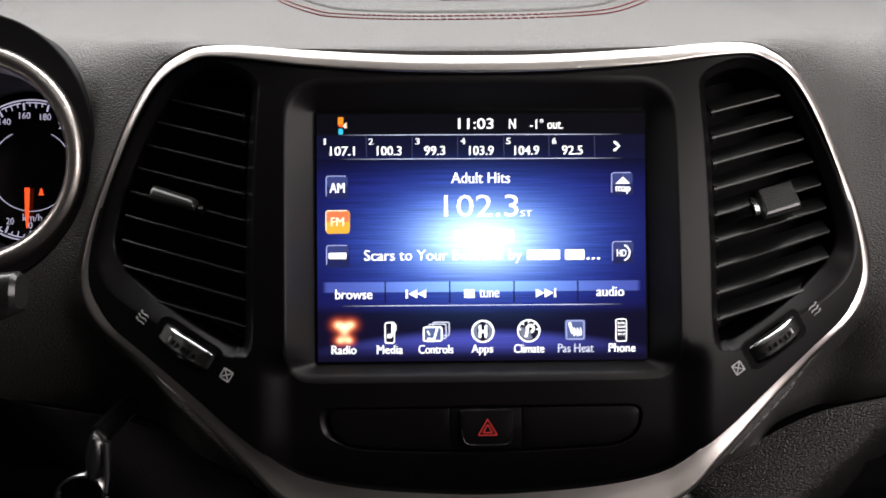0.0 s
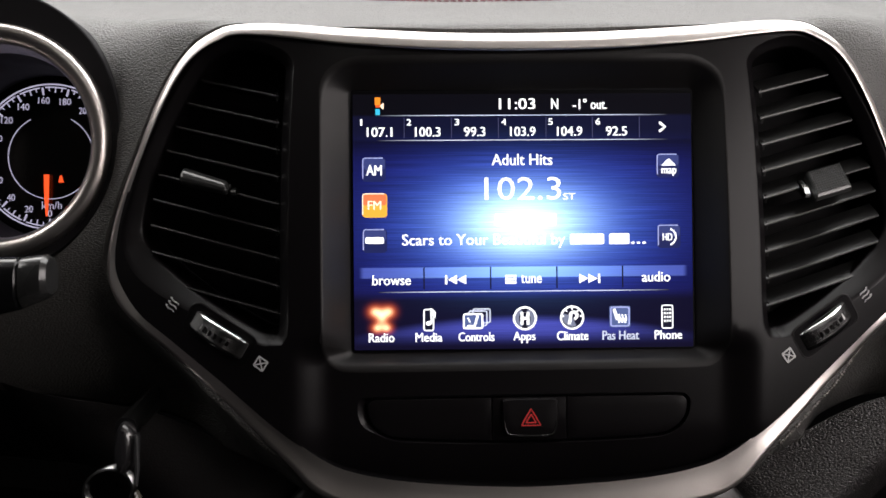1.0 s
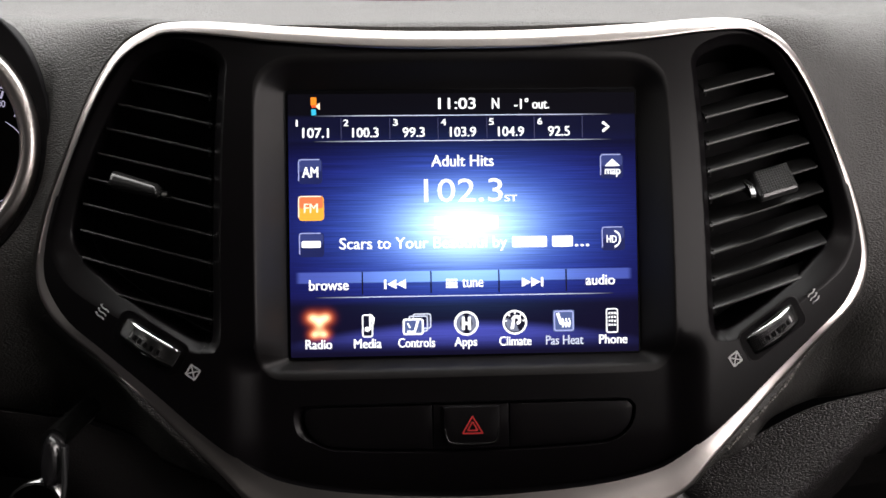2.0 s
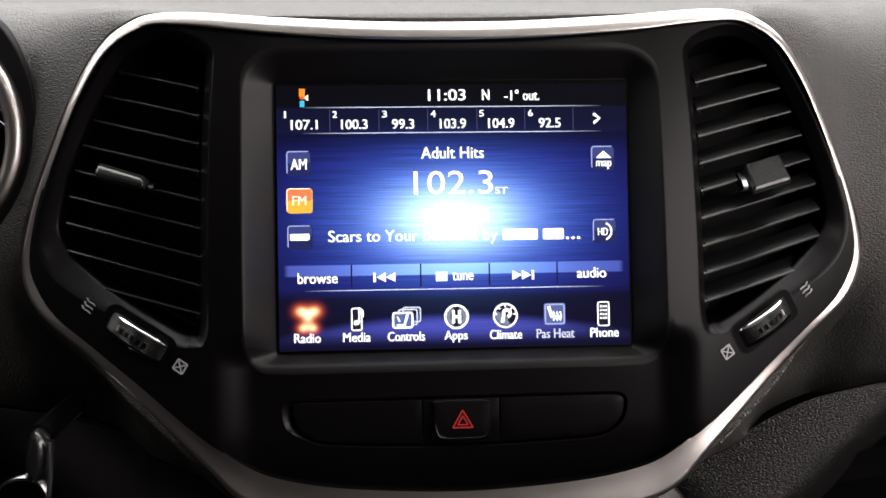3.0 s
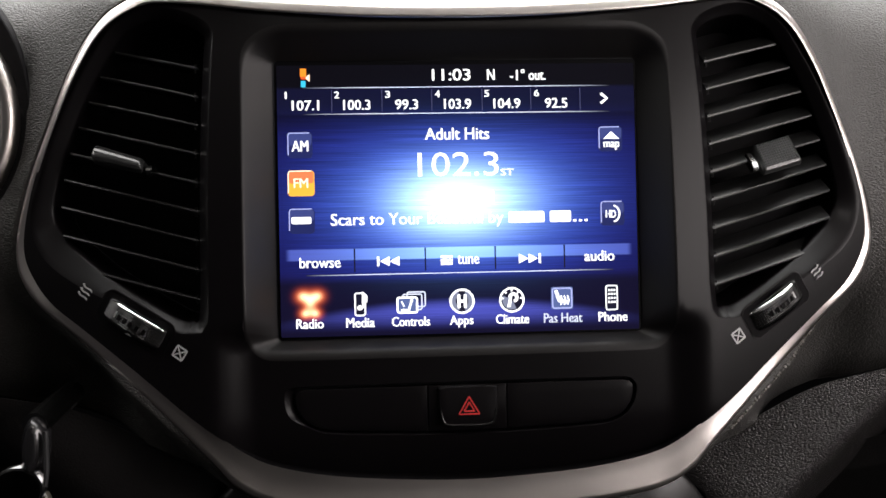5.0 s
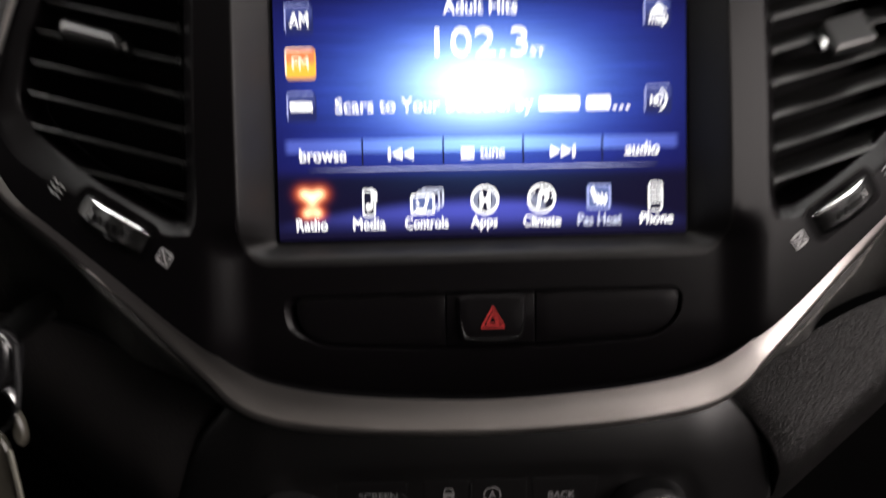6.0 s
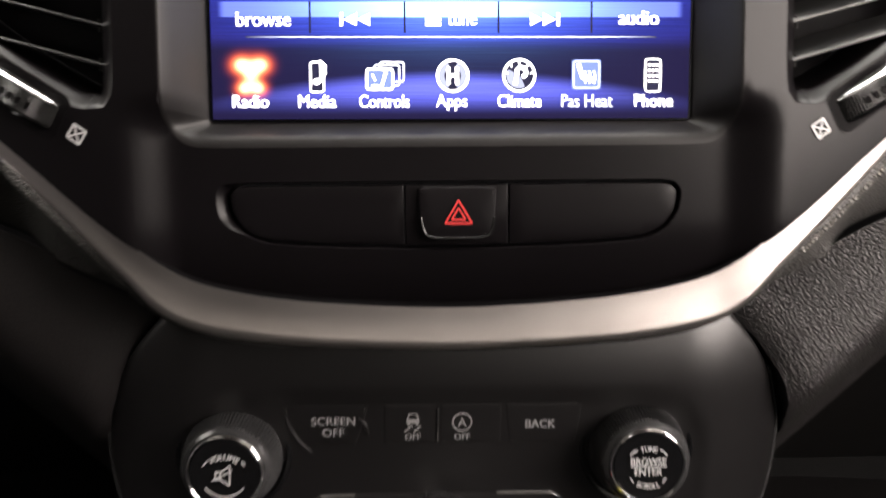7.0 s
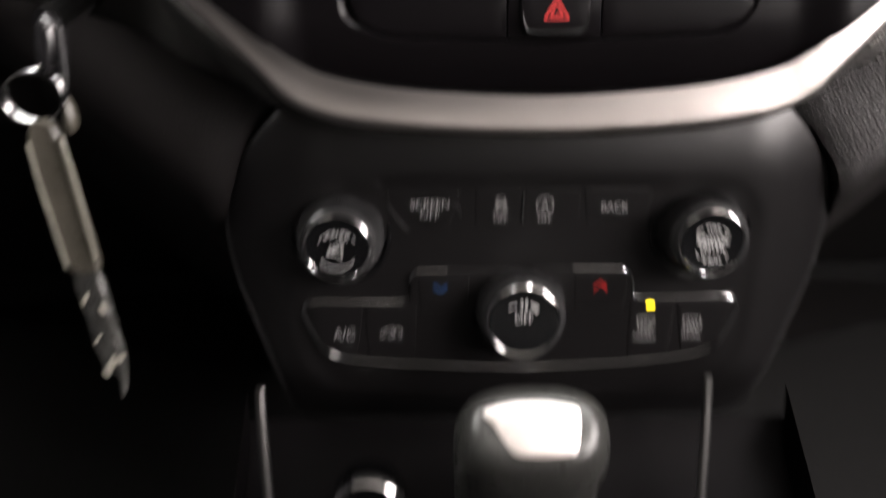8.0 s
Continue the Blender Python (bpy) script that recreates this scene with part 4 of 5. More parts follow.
key(-80.6, -69.0, 20.2, 32.2, KEY_BLUE, KEY_PALE, LINE_BLUE)
words("AM", -78.6, -71.0, 23.3, 28.4, level=3)
key(-80.8, -68.4, 2.3, 14.3, KEY_YELLOW, KEY_ORANGE, RADIO_WARM)
words("FM", -78.0, -71.4, 6.2, 10.6, RADIO_WARM, 3)
key(-80.6, -68.6, -15.4, -3.6, KEY_BLUE, KEY_PALE, LINE_BLUE)
shown("label_bar", [box(-79.4, -70.2, -10.8, -7.6, 0.6)], WHITE_LIGHT, 3)
key(67.4, 78.9, 21.4, 33.3, KEY_BLUE, KEY_PALE, LINE_BLUE)
shown("map_arrow", [mm([(69.6, 27.4), (77.2, 27.4), (73.4, 31.0)])], WHITE_LIGHT, 3)
words("map", 69.7, 77.2, 22.0, 26.0, level=3)
key(67.6, 79.2, -14.2, -2.5, KEY_BLUE, KEY_PALE, LINE_BLUE)
words("HD", 70.0, 74.8, -10.4, -6.8, level=3)
shown("sound_arc", [stroke(arc(0.0725, -0.0085, 0.0042, 20, 160, 10), 0.0008)], WHITE_LIGHT, 3)
words("Adult Hits", -15.8, 14.6, 28.0, 33.6)
words("102.3", -19.6, 18.9, 10.6, 22.0, thick=0.0)
words("ST", 19.9, 26.0, 10.6, 13.8)
shown("text_bar", [box(-14.5, 16.5, -2.4, 3.6, 0.6)], WHITE_LIGHT, 2)
words("Scars to Your Beautiful by", -61.0, 20.6, -13.6, -6.3)
shown("name_bar", [box(23.2, 40.4, -12.0, -6.6, 0.8), box(43.0, 53.2, -12.0, -6.6, 0.8)], WHITE_LIGHT, 2)
words("...", 54.2, 61.2, -12.0, -10.8)
# control bar
for x in (-50.3, -16.9, 16.4, 49.6):
    shown("divider", [box(x - 0.35, x + 0.35, -33.8, -22.9)], KEY_DARK, 2)
words("browse", -76.0, -57.0, -31.6, -26.6)
words("audio", 59.3, 73.6, -31.0, -26.0)
words("tune", -1.6, 8.6, -31.2, -27.0)
shown("list_mark", [box(-9.6, -4.0, -28.2, -27.0), box(-9.6, -4.0, -29.8, -28.6), box(-9.6, -4.0, -31.4, -30.2)], WHITE_LIGHT, 2)
for cx, s in ((-34.6, -1), (33.1, 1)):
    tris = [mm([(cx + s * a, -26.8), (cx + s * (a + 4.6), -29.1), (cx + s * a, -31.4)]) for a in (-5.4, -0.8)]
    shown("skip_mark", tris + [box(cx + s * 4.6 - 0.55, cx + s * 4.6 + 0.55, -31.4, -26.8)], WHITE_LIGHT, 2)
# bottom row
for label, cx, half, mat in (("Radio", -71.7, 6.3, None), ("Media", -48.1, 6.6, None), ("Controls", -24.3, 8.9, None), ("Apps", -0.3, 5.5, None), ("Climate", 24.0, 7.8, None), ("Pas Heat", 48.3, 9.2, LABEL_LIGHT), ("Phone", 72.4, 6.9, None)):
    low = -61.2 if label == "Apps" else -60.0
    words(label, cx - half, cx + half, low, -55.5, mat)

def frame_of(x0, x1, z0, z1, w=0.7, r=0.9):
    line = box(x0 + w / 2, x1 - w / 2, z0 + w / 2, z1 - w / 2, r)
    return [stroke(line + line[:1], w / 1000)]


shown("phone_face", [box(-50.6, -45.6, -54.6, -43.8, 0.8)], KEY_DARK, 0)
shown("phone_outline", frame_of(-50.8, -45.4, -54.8, -43.6), WHITE_LIGHT)
shown("note", [oval(-0.0482, -0.0508, 0.0014, 0.0012, 10), box(-47.2, -46.5, -51, -43.4), mm([(-47.2, -43.0), (-44.6, -45.2), (-44.8, -48.5), (-46.0, -46.6), (-47.0, -46.0)])], WHITE_LIGHT, 2)
shown("card", [box(-30.6, -21.2, -53.6, -46.4, 0.6)], CARD_LIGHT, 1)
shown("card", frame_of(-31.0, -20.8, -54.0, -46.0, 0.9), WHITE_LIGHT, 2)
shown("card", frame_of(-28.2, -18.6, -52.6, -44.6, 0.7), LABEL_LIGHT, 0)
shown("card", frame_of(-26.2, -17.0, -51.2, -43.6, 0.7), LABEL_LIGHT, 0)
shown("seat_mark", [stroke(mm([(-23.6, -47.2), (-25.2, -52.4), (-28.8, -52.4)]), 0.0012), stroke(mm([(-28.6, -48.2), (-27.4, -50.6)]), 0.0007)], WHITE_LIGHT, 3)
shown("apps_disc", [oval(0.0001, -0.0488, 0.0053, 0.0053, 28)], KEY_DARK, 0)
shown("apps_disc", [stroke(arc(0.0001, -0.0488, 0.0040, 200, 340, 12), 0.0020), stroke(arc(0.0001, -0.0488, 0.0040, 20, 160, 12), 0.0020)], DISC_LIGHT, 1)
shown("apps_ring", ring_of(0.0001, -0.0488, 0.0055, 0.0010), WHITE_LIGHT, 2)
shown("apps_mark", [box(-2.1, -0.7, -52.0, -45.6, 0.4), box(0.9, 2.3, -52.0, -45.6, 0.4), box(-1.0, 1.2, -49.5, -48.1)], WHITE_LIGHT, 3)
shown("climate_disc", [oval(0.0239, -0.0487, 0.0053, 0.0053, 28)], KEY_DARK, 0)
shown("climate_disc", [stroke(arc(0.0239, -0.0487, 0.0026, 150, 300, 12), 0.0040)], DISC_LIGHT, 1)
shown("climate_ring", ring_of(0.0239, -0.0487, 0.0056, 0.0009), WHITE_LIGHT, 2)
ticks = [[(0.0239 + r * math.sin(radians(a)), -0.0487 + r * math.cos(radians(a))) for r in (0.0040, 0.0054)] for a in (-80, -40, 0, 40, 80)]
shown("climate_ring", [stroke(t, 0.0007) for t in ticks], WHITE_LIGHT, 2)
shown("climate_mark", [stroke(arc(0.0246, -0.0476, 0.0017, -90, 170, 12), 0.0015), mm([(21.6, -52.0), (23.2, -52.0), (23.9, -47.6), (22.6, -47.6)])], WHITE_LIGHT, 3)
shown("heat_card", [box(42.8, 53.3, -53.8, -43.1, 0.8)], CARD_LIGHT)
shown("heat_rim", frame_of(43.1, 53.0, -53.5, -43.4, 0.7), LINE_BLUE, 2)
shown("heat_mark", [stroke(mm([(45.0, -44.6), (46.6, -49.6), (50.6, -50.2)]), 0.0016)] + [stroke(mm([(k, -47.2), (k + 0.6, -49.4), (k, -51.6)]), 0.0007) for k in (47.4, 49.0, 50.6)], WHITE_LIGHT, 3)
shown("handset", [box(69.4, 74.8, -54.5, -43.0, 0.8)], KEY_DARK, 0)
shown("handset", frame_of(69.1, 75.1, -54.8, -42.7, 0.6), WHITE_LIGHT)
shown("handset_keys", [box(70.35 + 1.35 * i, 71.15 + 1.35 * i, -45.6 - 1.9 * k, -44.6 - 1.9 * k) for i in range(3) for k in range(4)], WHITE_LIGHT, 2)

# ---- climate panel ----
climate = thing("climate_panel", 0, 0.05, -0.22, "dark satin climate panel with three knobs and printed keys", "control panel")
half = mm([(0, -126), (60, -127), (100, -131), (114, -141), (128.5, -157), (139, -173), (145, -190), (147.5, -203), (147, -219), (142.5, -240), (134.5, -263), (125, -293), (116, -318), (70, -322), (0, -323)])
face_line = [(p.x + 0.0042 * smooth((p.x - 0.06) / 0.06), p.y) for p in spline(mirrored(half), 4)]
part("face_plate", raised(face_line, climate_y, ((-0.0002, 0.05), (0, 0.0034), (0.0005, 0.0018), (0.0014, 0.0006), (0.0028, 0.0))), CLIMATE_BLACK, climate)

# the rounded glossy edge down each side
for sign in (-1, 1):
    side = [p for p in face_line if p[0] * sign > 0.1 and -0.305 < p[1] < -0.165]
    side.sort(key=lambda p: p[1])
    part("panel_edge", tube([(x - sign * 0.0006, climate_y(x, z) + 0.0012, z) for x, z in side], 0.0010, 8), GRIP_BLACK, climate)

KEY_EDGE = ((0, 0.0002), (0.0002, -0.0001), (0.0006, -0.0002), (0.0012, -0.00025))
key_top = lambda x, z: climate_y(x, z) - 0.0003


def panel_key(points, parent, label="", mat=None, per=3):
    return part("key", raised([(p.x, p.y) for p in spline(mm(points), per)], climate_y, KEY_EDGE), mat or CLIMATE_BLACK, parent, label)


def printed(body, x0, x1, z0, z1, parent, mat=None, deep=None, bend=None):
    b = [v / 1000 for v in (x0, x1, z0, z1)]
    return part("lettering", writing(body, *b, deep or key_top, bend, thick=0.00008), mat or PRINT_DIM, parent, smooth=0)


def mark(name, polys, parent, mat=None, deep=None):
    return part(name, flat_shape(polys, deep or key_top, 0.0003), mat or PRINT_DIM, parent, smooth=0)


def chamfered(x0, x1, z0, z1, slant=0.0, r=1.2):
    return [(x0 + r, z1), ((x0 + x1) / 2, z1), (x1 - r, z1), (x1, z1 - r), (x1 - slant, z0 + r), (x1 - slant - r, z0), ((x0 + x1) / 2, z0), (x0 + slant + r, z0), (x0 + slant, z0 + r), (x0, z1 - r)]


k1 = panel_key(chamfered(-68, -32.5, -201, -182, 5, 1.5), climate)
printed("SCREEN", -56.2, -38.0, -191.2, -187.6, k1)
printed("OFF", -51.8, -42.6, -196.4, -192.8, k1)
k2 = panel_key(chamfered(-26, -3.9, -200, -182, 0, 1.2), climate)
car = [stroke(mm([(-16.0, -188.8), (-15.2, -186.4), (-12.2, -186.4), (-11.4, -188.8)]), 0.0006), box(-16.4, -11.0, -190.6, -188.8), box(-16.0, -14.8, -191.4, -190.6), box(-12.6, -11.4, -191.4, -190.6), stroke(mm([(-17.4, -194.4), (-15.2, -193.2), (-15.6, -192.4), (-13.8, -192.0)]), 0.0006), stroke(mm([(-13.4, -194.4), (-11.2, -193.2), (-11.6, -192.4), (-10.0, -192.0)]), 0.0006)]
mark("car_mark", car, k2)
printed("OFF", -17.0, -10.4, -198.2, -195.4, k2)
k3 = panel_key(chamfered(-2.3, 23.6, -200, -182, 0, 1.2), climate)
mark("ring_mark", ring_of(0.0071, -0.1902, 0.0040, 0.0006), k3)
printed("A", 5.3, 8.9, -192.2, -188.2, k3)
printed("OFF", 3.9, 10.5, -198.2, -195.4, k3)
k4 = panel_key(chamfered(25.2, 57.5, -200, -182, 2, 1.5), climate)
printed("BACK", 33.9, 46.6, -193.0, -189.2, k4)
# the keys' edge highlights, added as thin chrome bars and raised black ridges
part("edge_glint", tube([(-0.0031, climate_y(0, -0.184) - 0.0006, -0.184), (-0.0031, climate_y(0, -0.199) - 0.0006, -0.199)], 0.0005, 6), CHROME, climate)
for x0, x1 in ((4, 22), (28, 55)):
    part("edge_glint", tube([(x0 / 1000, climate_y(0, -0.1816) - 0.0007, -0.1816), (x1 / 1000, climate_y(0, -0.1816) - 0.0007, -0.1816)], 0.0003, 6), DARK_CHROME, climate)

for line in (((-67.3, -187.4), (-65, -193.3), (-61.3, -199.2), (-56.5, -203.8)), ((-36.8, -188.2), (-33.7, -191.5), (-32.4, -196))):
    pts = [(p.x, climate_y(p.x, p.y) - 0.0003, p.y) for p in spline(mm(line), 5, False)]
    part("edge_glint", tube(pts, 0.0008, 6, taper=[0.3 + 0.7 * math.sin(math.pi * k / (len(pts) - 1)) for k in range(len(pts))]), CLIMATE_BLACK, climate)

# lower key group with a bright bead round it
group = mm([(-110, -247), (-108, -242.6), (-103, -241.2), (-80, -241.2), (-60, -241.2), (-57.5, -238), (-57, -230), (-54.5, -225.4), (-48, -224.3), (0, -223.6), (40, -223.4), (48, -224.4), (52, -229), (53, -237), (55.5, -239.6), (75, -239.6), (98, -239.2), (104.5, -241.5), (105.5, -247),
            (101, -262), (95, -269.5), (80, -274.5), (50, -278), (0, -280.4), (-50, -278.5), (-85, -275.5), (-99, -270.5), (-105, -262)])
group_line = [(p.x, p.y) for p in spline(group, 4)]
part("key_base", raised(group_line, climate_y, ((0, 0.001), (0.0001, -0.0012), (0.0006, -0.0018), (0.0014, -0.002))), CLIMATE_BLACK, climate)
bead = [(x, climate_y(x, z) - 0.0018, z) for x, z in group_line]
n_bead = len(bead)
for a, b in ((0.955, 1.145), (0.215, 0.30), (0.34, 0.43), (0.55, 0.955), (0.43, 0.55)):
    run = [bead[int(k) % n_bead] for k in range(int(a * n_bead), int(b * n_bead) + 1)]
    part("bright_bead", tube(run, 0.0008, 8), CHROME, climate)
group_top = lambda x, z: climate_y(x, z) - 0.0025


def low_key(points):
    return part("key", raised([(p.x, p.y) for p in spline(mm(points), 3)], lambda x, z: climate_y(x, z) - 0.0022, KEY_EDGE), CLIMATE_BLACK, climate)


c1 = low_key(chamfered(-106, -80.6, -270, -244, 3, 2))
printed("A/C", -95.6, -84.9, -262.2, -256.8, c1, deep=group_top)
c2 = low_key(chamfered(-79.6, -54, -274, -244, 1, 1.5))
mark("recirculation_mark", [stroke(mm([(-69.8, -260.4), (-71.8, -260.9), (-72, -258.9), (-69.8, -258.0), (-68.0, -256.8), (-63.0, -256.8), (-61.4, -258.4), (-61.4, -260.8), (-63.0, -260.4)]), 0.0006), stroke(mm([(-68.2, -260.6), (-64.8, -260.6)]), 0.0006), stroke(arc(-0.0660, -0.2592, 0.0012, -60, 200, 10), 0.0005)], c2, deep=group_top)
c3 = low_key(chamfered(-53, -28, -246, -227, 1, 1.5))
mark("cooler_mark", [stroke(mm([(-45.4, -232.2), (-42.0, -235.4), (-38.6, -232.2)]), 0.0012)], c3, BLUE_PRINT, group_top)
mark("cooler_bar", [box(-48, -33, -244.7, -244.3)], c3, TAB_BLACK, group_top)
c4 = low_key(chamfered(23.5, 49.5, -246, -226.5, 1, 1.5))
mark("warmer_mark", [stroke(mm([(33.0, -234.6), (36.4, -231.0), (39.8, -234.6)]), 0.0012)], c4, RED_PRINT, group_top)
mark("warmer_bar", [box(28.5, 41.7, -244.1, -243.7)], c4, DARK_CHROME, group_top)
c5 = low_key(chamfered(52, 74.4, -273, -242, 1, 1.5))
fan_glass = [stroke(mm([(56.4, -252.2), (57.8, -258.2), (63.8, -258.2), (65.4, -252.2), (61, -251.4), (56.4, -252.2)]), 0.0007)] + [stroke(mm([(x, -253.8), (x + 0.7, -255.4), (x - 0.3, -257), (x + 0.4, -259.6)]), 0.0006) for x in (59.0, 60.9, 62.8)]
mark("front_demist_mark", fan_glass, c5, deep=group_top)
printed("FRONT", 55.4, 66.6, -263.6, -260.8, c5, deep=group_top)
part("indicator", raised(rounded(0.0600, 0.0645, -0.2449, -0.2430, (0.0004,) * 4, 2), group_top, ((0, 0.0005), (0.0001, -0.0003), (0.0003, -0.0004))), AMBER_LIGHT, c5, "lit amber indicator", smooth=0)
c6 = low_key(chamfered(75.4, 102.5, -268, -242, 4, 2))
mark("rear_demist_mark", frame_of(79.6, 89.0, -257.6, -251.4, 0.7) + [stroke(mm([(x, -253.4), (x + 0.7, -255.0), (x - 0.3, -256.4), (x + 0.4, -259)]), 0.0006) for x in (82.4, 84.3, 86.2)], c6, deep=group_top)
printed("REAR", 79.8, 89.2, -262.4, -259.6, c6, deep=group_top)


def knob(cx, cz, face, name):
    """A ribbed rotary knob with a bright ring and a dark printed cap."""
    cx, cz = cx / 1000, cz / 1000
    y0 = climate_y(cx, cz)
    g = face / 0.0145
    collar = part("knob", turned([(0.0245, 0.002), (0.0243, -0.0008), (0.0236, -0.0014), (0.0225, -0.0012), (0.0222, 0.0006)], cx, y0, cz, 64), GLOSS_BLACK, climate, name)
    body = turned([(0.0205 * g ** 0.5, 0.001), (0.0208 * g ** 0.5, -0.003), (0.0203 * g ** 0.5, -0.0045), (0.0182 * g ** 0.7, -0.0175), (0.0174 * g ** 0.7, -0.0192), (0.0160 * g, -0.0208)], cx, y0, cz, 168, 1, 0.0, ())
    for v in body.verts:
        dx, dz = v.co.x - cx, v.co.z - cz
        r = math.hypot(dx, dz)
        if r and -0.0185 < v.co.y - y0 < -0.004:
            k = 1 + 0.018 * (1 if round(math.atan2(dx, dz) / (2 * math.pi) * 168) % 2 else -1)
            v.co.x, v.co.z = cx + dx * k, cz + dz * k
    part("grip", body, GRIP_BLACK, collar, smooth=20)
    part("bright_ring", turned([(0.0155 * g, -0.0204), (0.0154 * g, -0.0218), (0.0151 * g, -0.0225), (0.0147 * g, -0.0228), (0.0144 * g, -0.0225), (0.0141 * g, -0.021)], cx, y0, cz, 40), CHROME, collar, smooth=6)
    cap = part("cap", turned([(0.0142 * g, -0.0200), (0.0141 * g, -0.0222), (0.0137 * g, -0.0226), (0.009 * g, -0.0222), (0.001, -0.0220)], cx, y0, cz, 64), GLOSS_BLACK, collar)
    return cap, lambda x, z: y0 - 0.0228


cap, lay = knob(-89.5, -205.0, 0.0147, "volume knob")
cx, cz = -89.5, -205.0
printed("VOLUME", cx - 5.5, cx + 5.5, cz + 5.6, cz + 8.0, cap, PRINT, lay, (cx / 1000, cz / 1000 - 0.0034, 0.0090, 1))
mark("scale_arc", [stroke(arc(cx / 1000, cz / 1000, 0.0098, 128, 232, 14), 0.0005), stroke(mm([(cx - 8.4, cz + 3.2), (cx - 7.0, cz + 4.8)]), 0.0005), stroke(mm([(cx + 8.4, cz + 3.2), (cx + 7.0, cz + 4.8)]), 0.0005)], cap, PRINT, lay)
mark("mute_mark", [stroke(mm(p), 0.00045) for p in ([(cx - 3.6, cz - 2.6), (cx - 3.6, cz + 0.4)], [(cx - 3.6, cz + 0.4), (cx - 1.6, cz + 0.4)], [(cx - 3.6, cz - 2.6), (cx - 1.6, cz - 2.6)], [(cx - 1.6, cz - 2.6), (cx - 1.6, cz + 0.4)], [(cx - 1.6, cz + 0.4), (cx + 2.2, cz + 2.9)], [(cx + 2.2, cz + 2.9), (cx + 2.2, cz - 5.0)], [(cx + 2.2, cz - 5.0), (cx - 1.6, cz - 2.6)], [(cx - 5.0, cz - 3.0), (cx + 3.2, cz + 1.0)])], cap, PRINT, lay)
cap, lay = knob(82.0, -203.5, 0.0147, "tuning knob")
cx, cz = 82.0, -203.5
printed("TUNE", cx - 3.1, cx + 3.1, cz + 6.4, cz + 8.6, cap, PRINT, lay, (cx / 1000, cz / 1000 - 0.0038, 0.0100, 1))
printed("BROWSE", cx - 7.2, cx + 7.2, cz + 0.7, cz + 3.5, cap, PRINT, lay)
mark("rule_mark", [box(cx - 7.4, cx + 7.4, cz - 0.3, cz + 0.2)], cap, PRINT, lay)
printed("ENTER", cx - 5.6, cx + 5.6, cz - 3.7, cz - 0.9, cap, PRINT, lay)
printed("SCROLL", cx - 5.0, cx + 5.0, cz - 9.0, cz - 6.8, cap, PRINT, lay, (cx / 1000, cz / 1000 + 0.0040, 0.0134, -1))
mark("scale_arc", [stroke(mm(p), 0.0005) for p in ([(cx - 7.6, cz + 4.4), (cx - 6.2, cz + 5.9), (cx - 4.6, cz + 6.9)], [(cx + 7.6, cz + 4.4), (cx + 6.2, cz + 5.9), (cx + 4.6, cz + 6.9)], [(cx - 7.4, cz - 5.0), (cx - 5.9, cz - 6.8)], [(cx + 7.4, cz - 5.0), (cx + 5.9, cz - 6.8)])], cap, PRINT, lay)
cap, lay = knob(-2.6, -244.8, 0.0170, "fan knob")
cx, cz = -2.6, -244.8
printed("OFF", cx - 4.4, cx + 4.4, cz + 0.2, cz + 4.2, cap, PRINT, lay)
blades = [[(cx / 1000 + r * math.sin(a + d), cz / 1000 + 0.0085 + r * math.cos(a + d)) for r, d in ((0.0003, 0), (0.0021, -0.45), (0.0024, 0.1), (0.0018, 0.4))] for a in (0.78, 2.35, 3.93, 5.5)]
mark("fan_mark", blades, cap, PRINT, lay)
mark("fan_scale", [stroke(arc(cx / 1000, cz / 1000 - 0.001, 0.0104, -44, -20, 5), 0.0006), stroke(arc(cx / 1000, cz / 1000 - 0.001, 0.0098, 18, 30, 4), 0.0014), stroke(arc(cx / 1000, cz / 1000 - 0.001, 0.0096, 30, 44, 4), 0.0022)], cap, PRINT, lay)

# ---- instrument cluster ----
gx, gz, gy = -0.280, 0.045, 0.1255
cluster = thing("instrument_cluster", CLUSTER[0], 0.07, CLUSTER[1], "round speedometer with a silver ring inside a black hood", "speedometer")
# the black hood stands out from the pad at its brow and carries the ring at its front
RIM = 0.0627
hood = []
for a, b, y, rise in ((RIM - 0.0012, RIM - 0.0012, 0.0385, 0), (RIM, RIM, 0.0385, 0), (RIM + 0.0008, RIM + 0.0010, 0.0380, 0.1), (0.0662, 0.0725, 0.0368, 0.8),
                      (0.0675, 0.0743, 0.0362, 1), (0.0682, 0.0751, 0.0366, 1), (0.0685, 0.0755, 0.0378, 1), (0.0685, 0.0755, 0.0420, 1), (0.0680, 0.0750, 0.125, 1)):
    hood.append([(x, y + 0.03 * max(0, 0.045 - z), z) for x, z in oval(CLUSTER[0], 0.0445 + (CLUSTER[1] - 0.0445) * rise, a, b, 72)])
part("hood", rings(hood), HOOD_BLACK, cluster)
ring = []
for d, y in ((-0.0006, 0.0420), (-0.0004, 0.0385), (0.0004, 0.0358), (0.0022, 0.0340), (0.0045, 0.0337), (0.0068, 0.0345), (0.0088, 0.0364), (0.0102, 0.0398), (0.0110, 0.0450), (0.0114, 0.052), (0.0116, 0.060)):
    ring.append([(x, y - 0.002 + 0.03 * max(0, 0.045 - z), z) for x, z in oval(gx, 0.0445, RIM - d, RIM - d, 72)])
part("silver_ring", rings(ring), SILVER, cluster, "satin silver ring", smooth=85)
part("dial_well", rings([[(x, y, z) for x, z in oval(gx, gz, r, r, 72)] for r, y in ((0.0514, 0.058), (0.0508, 0.080), (0.0503, gy))]), BLACK_PLASTIC, cluster)
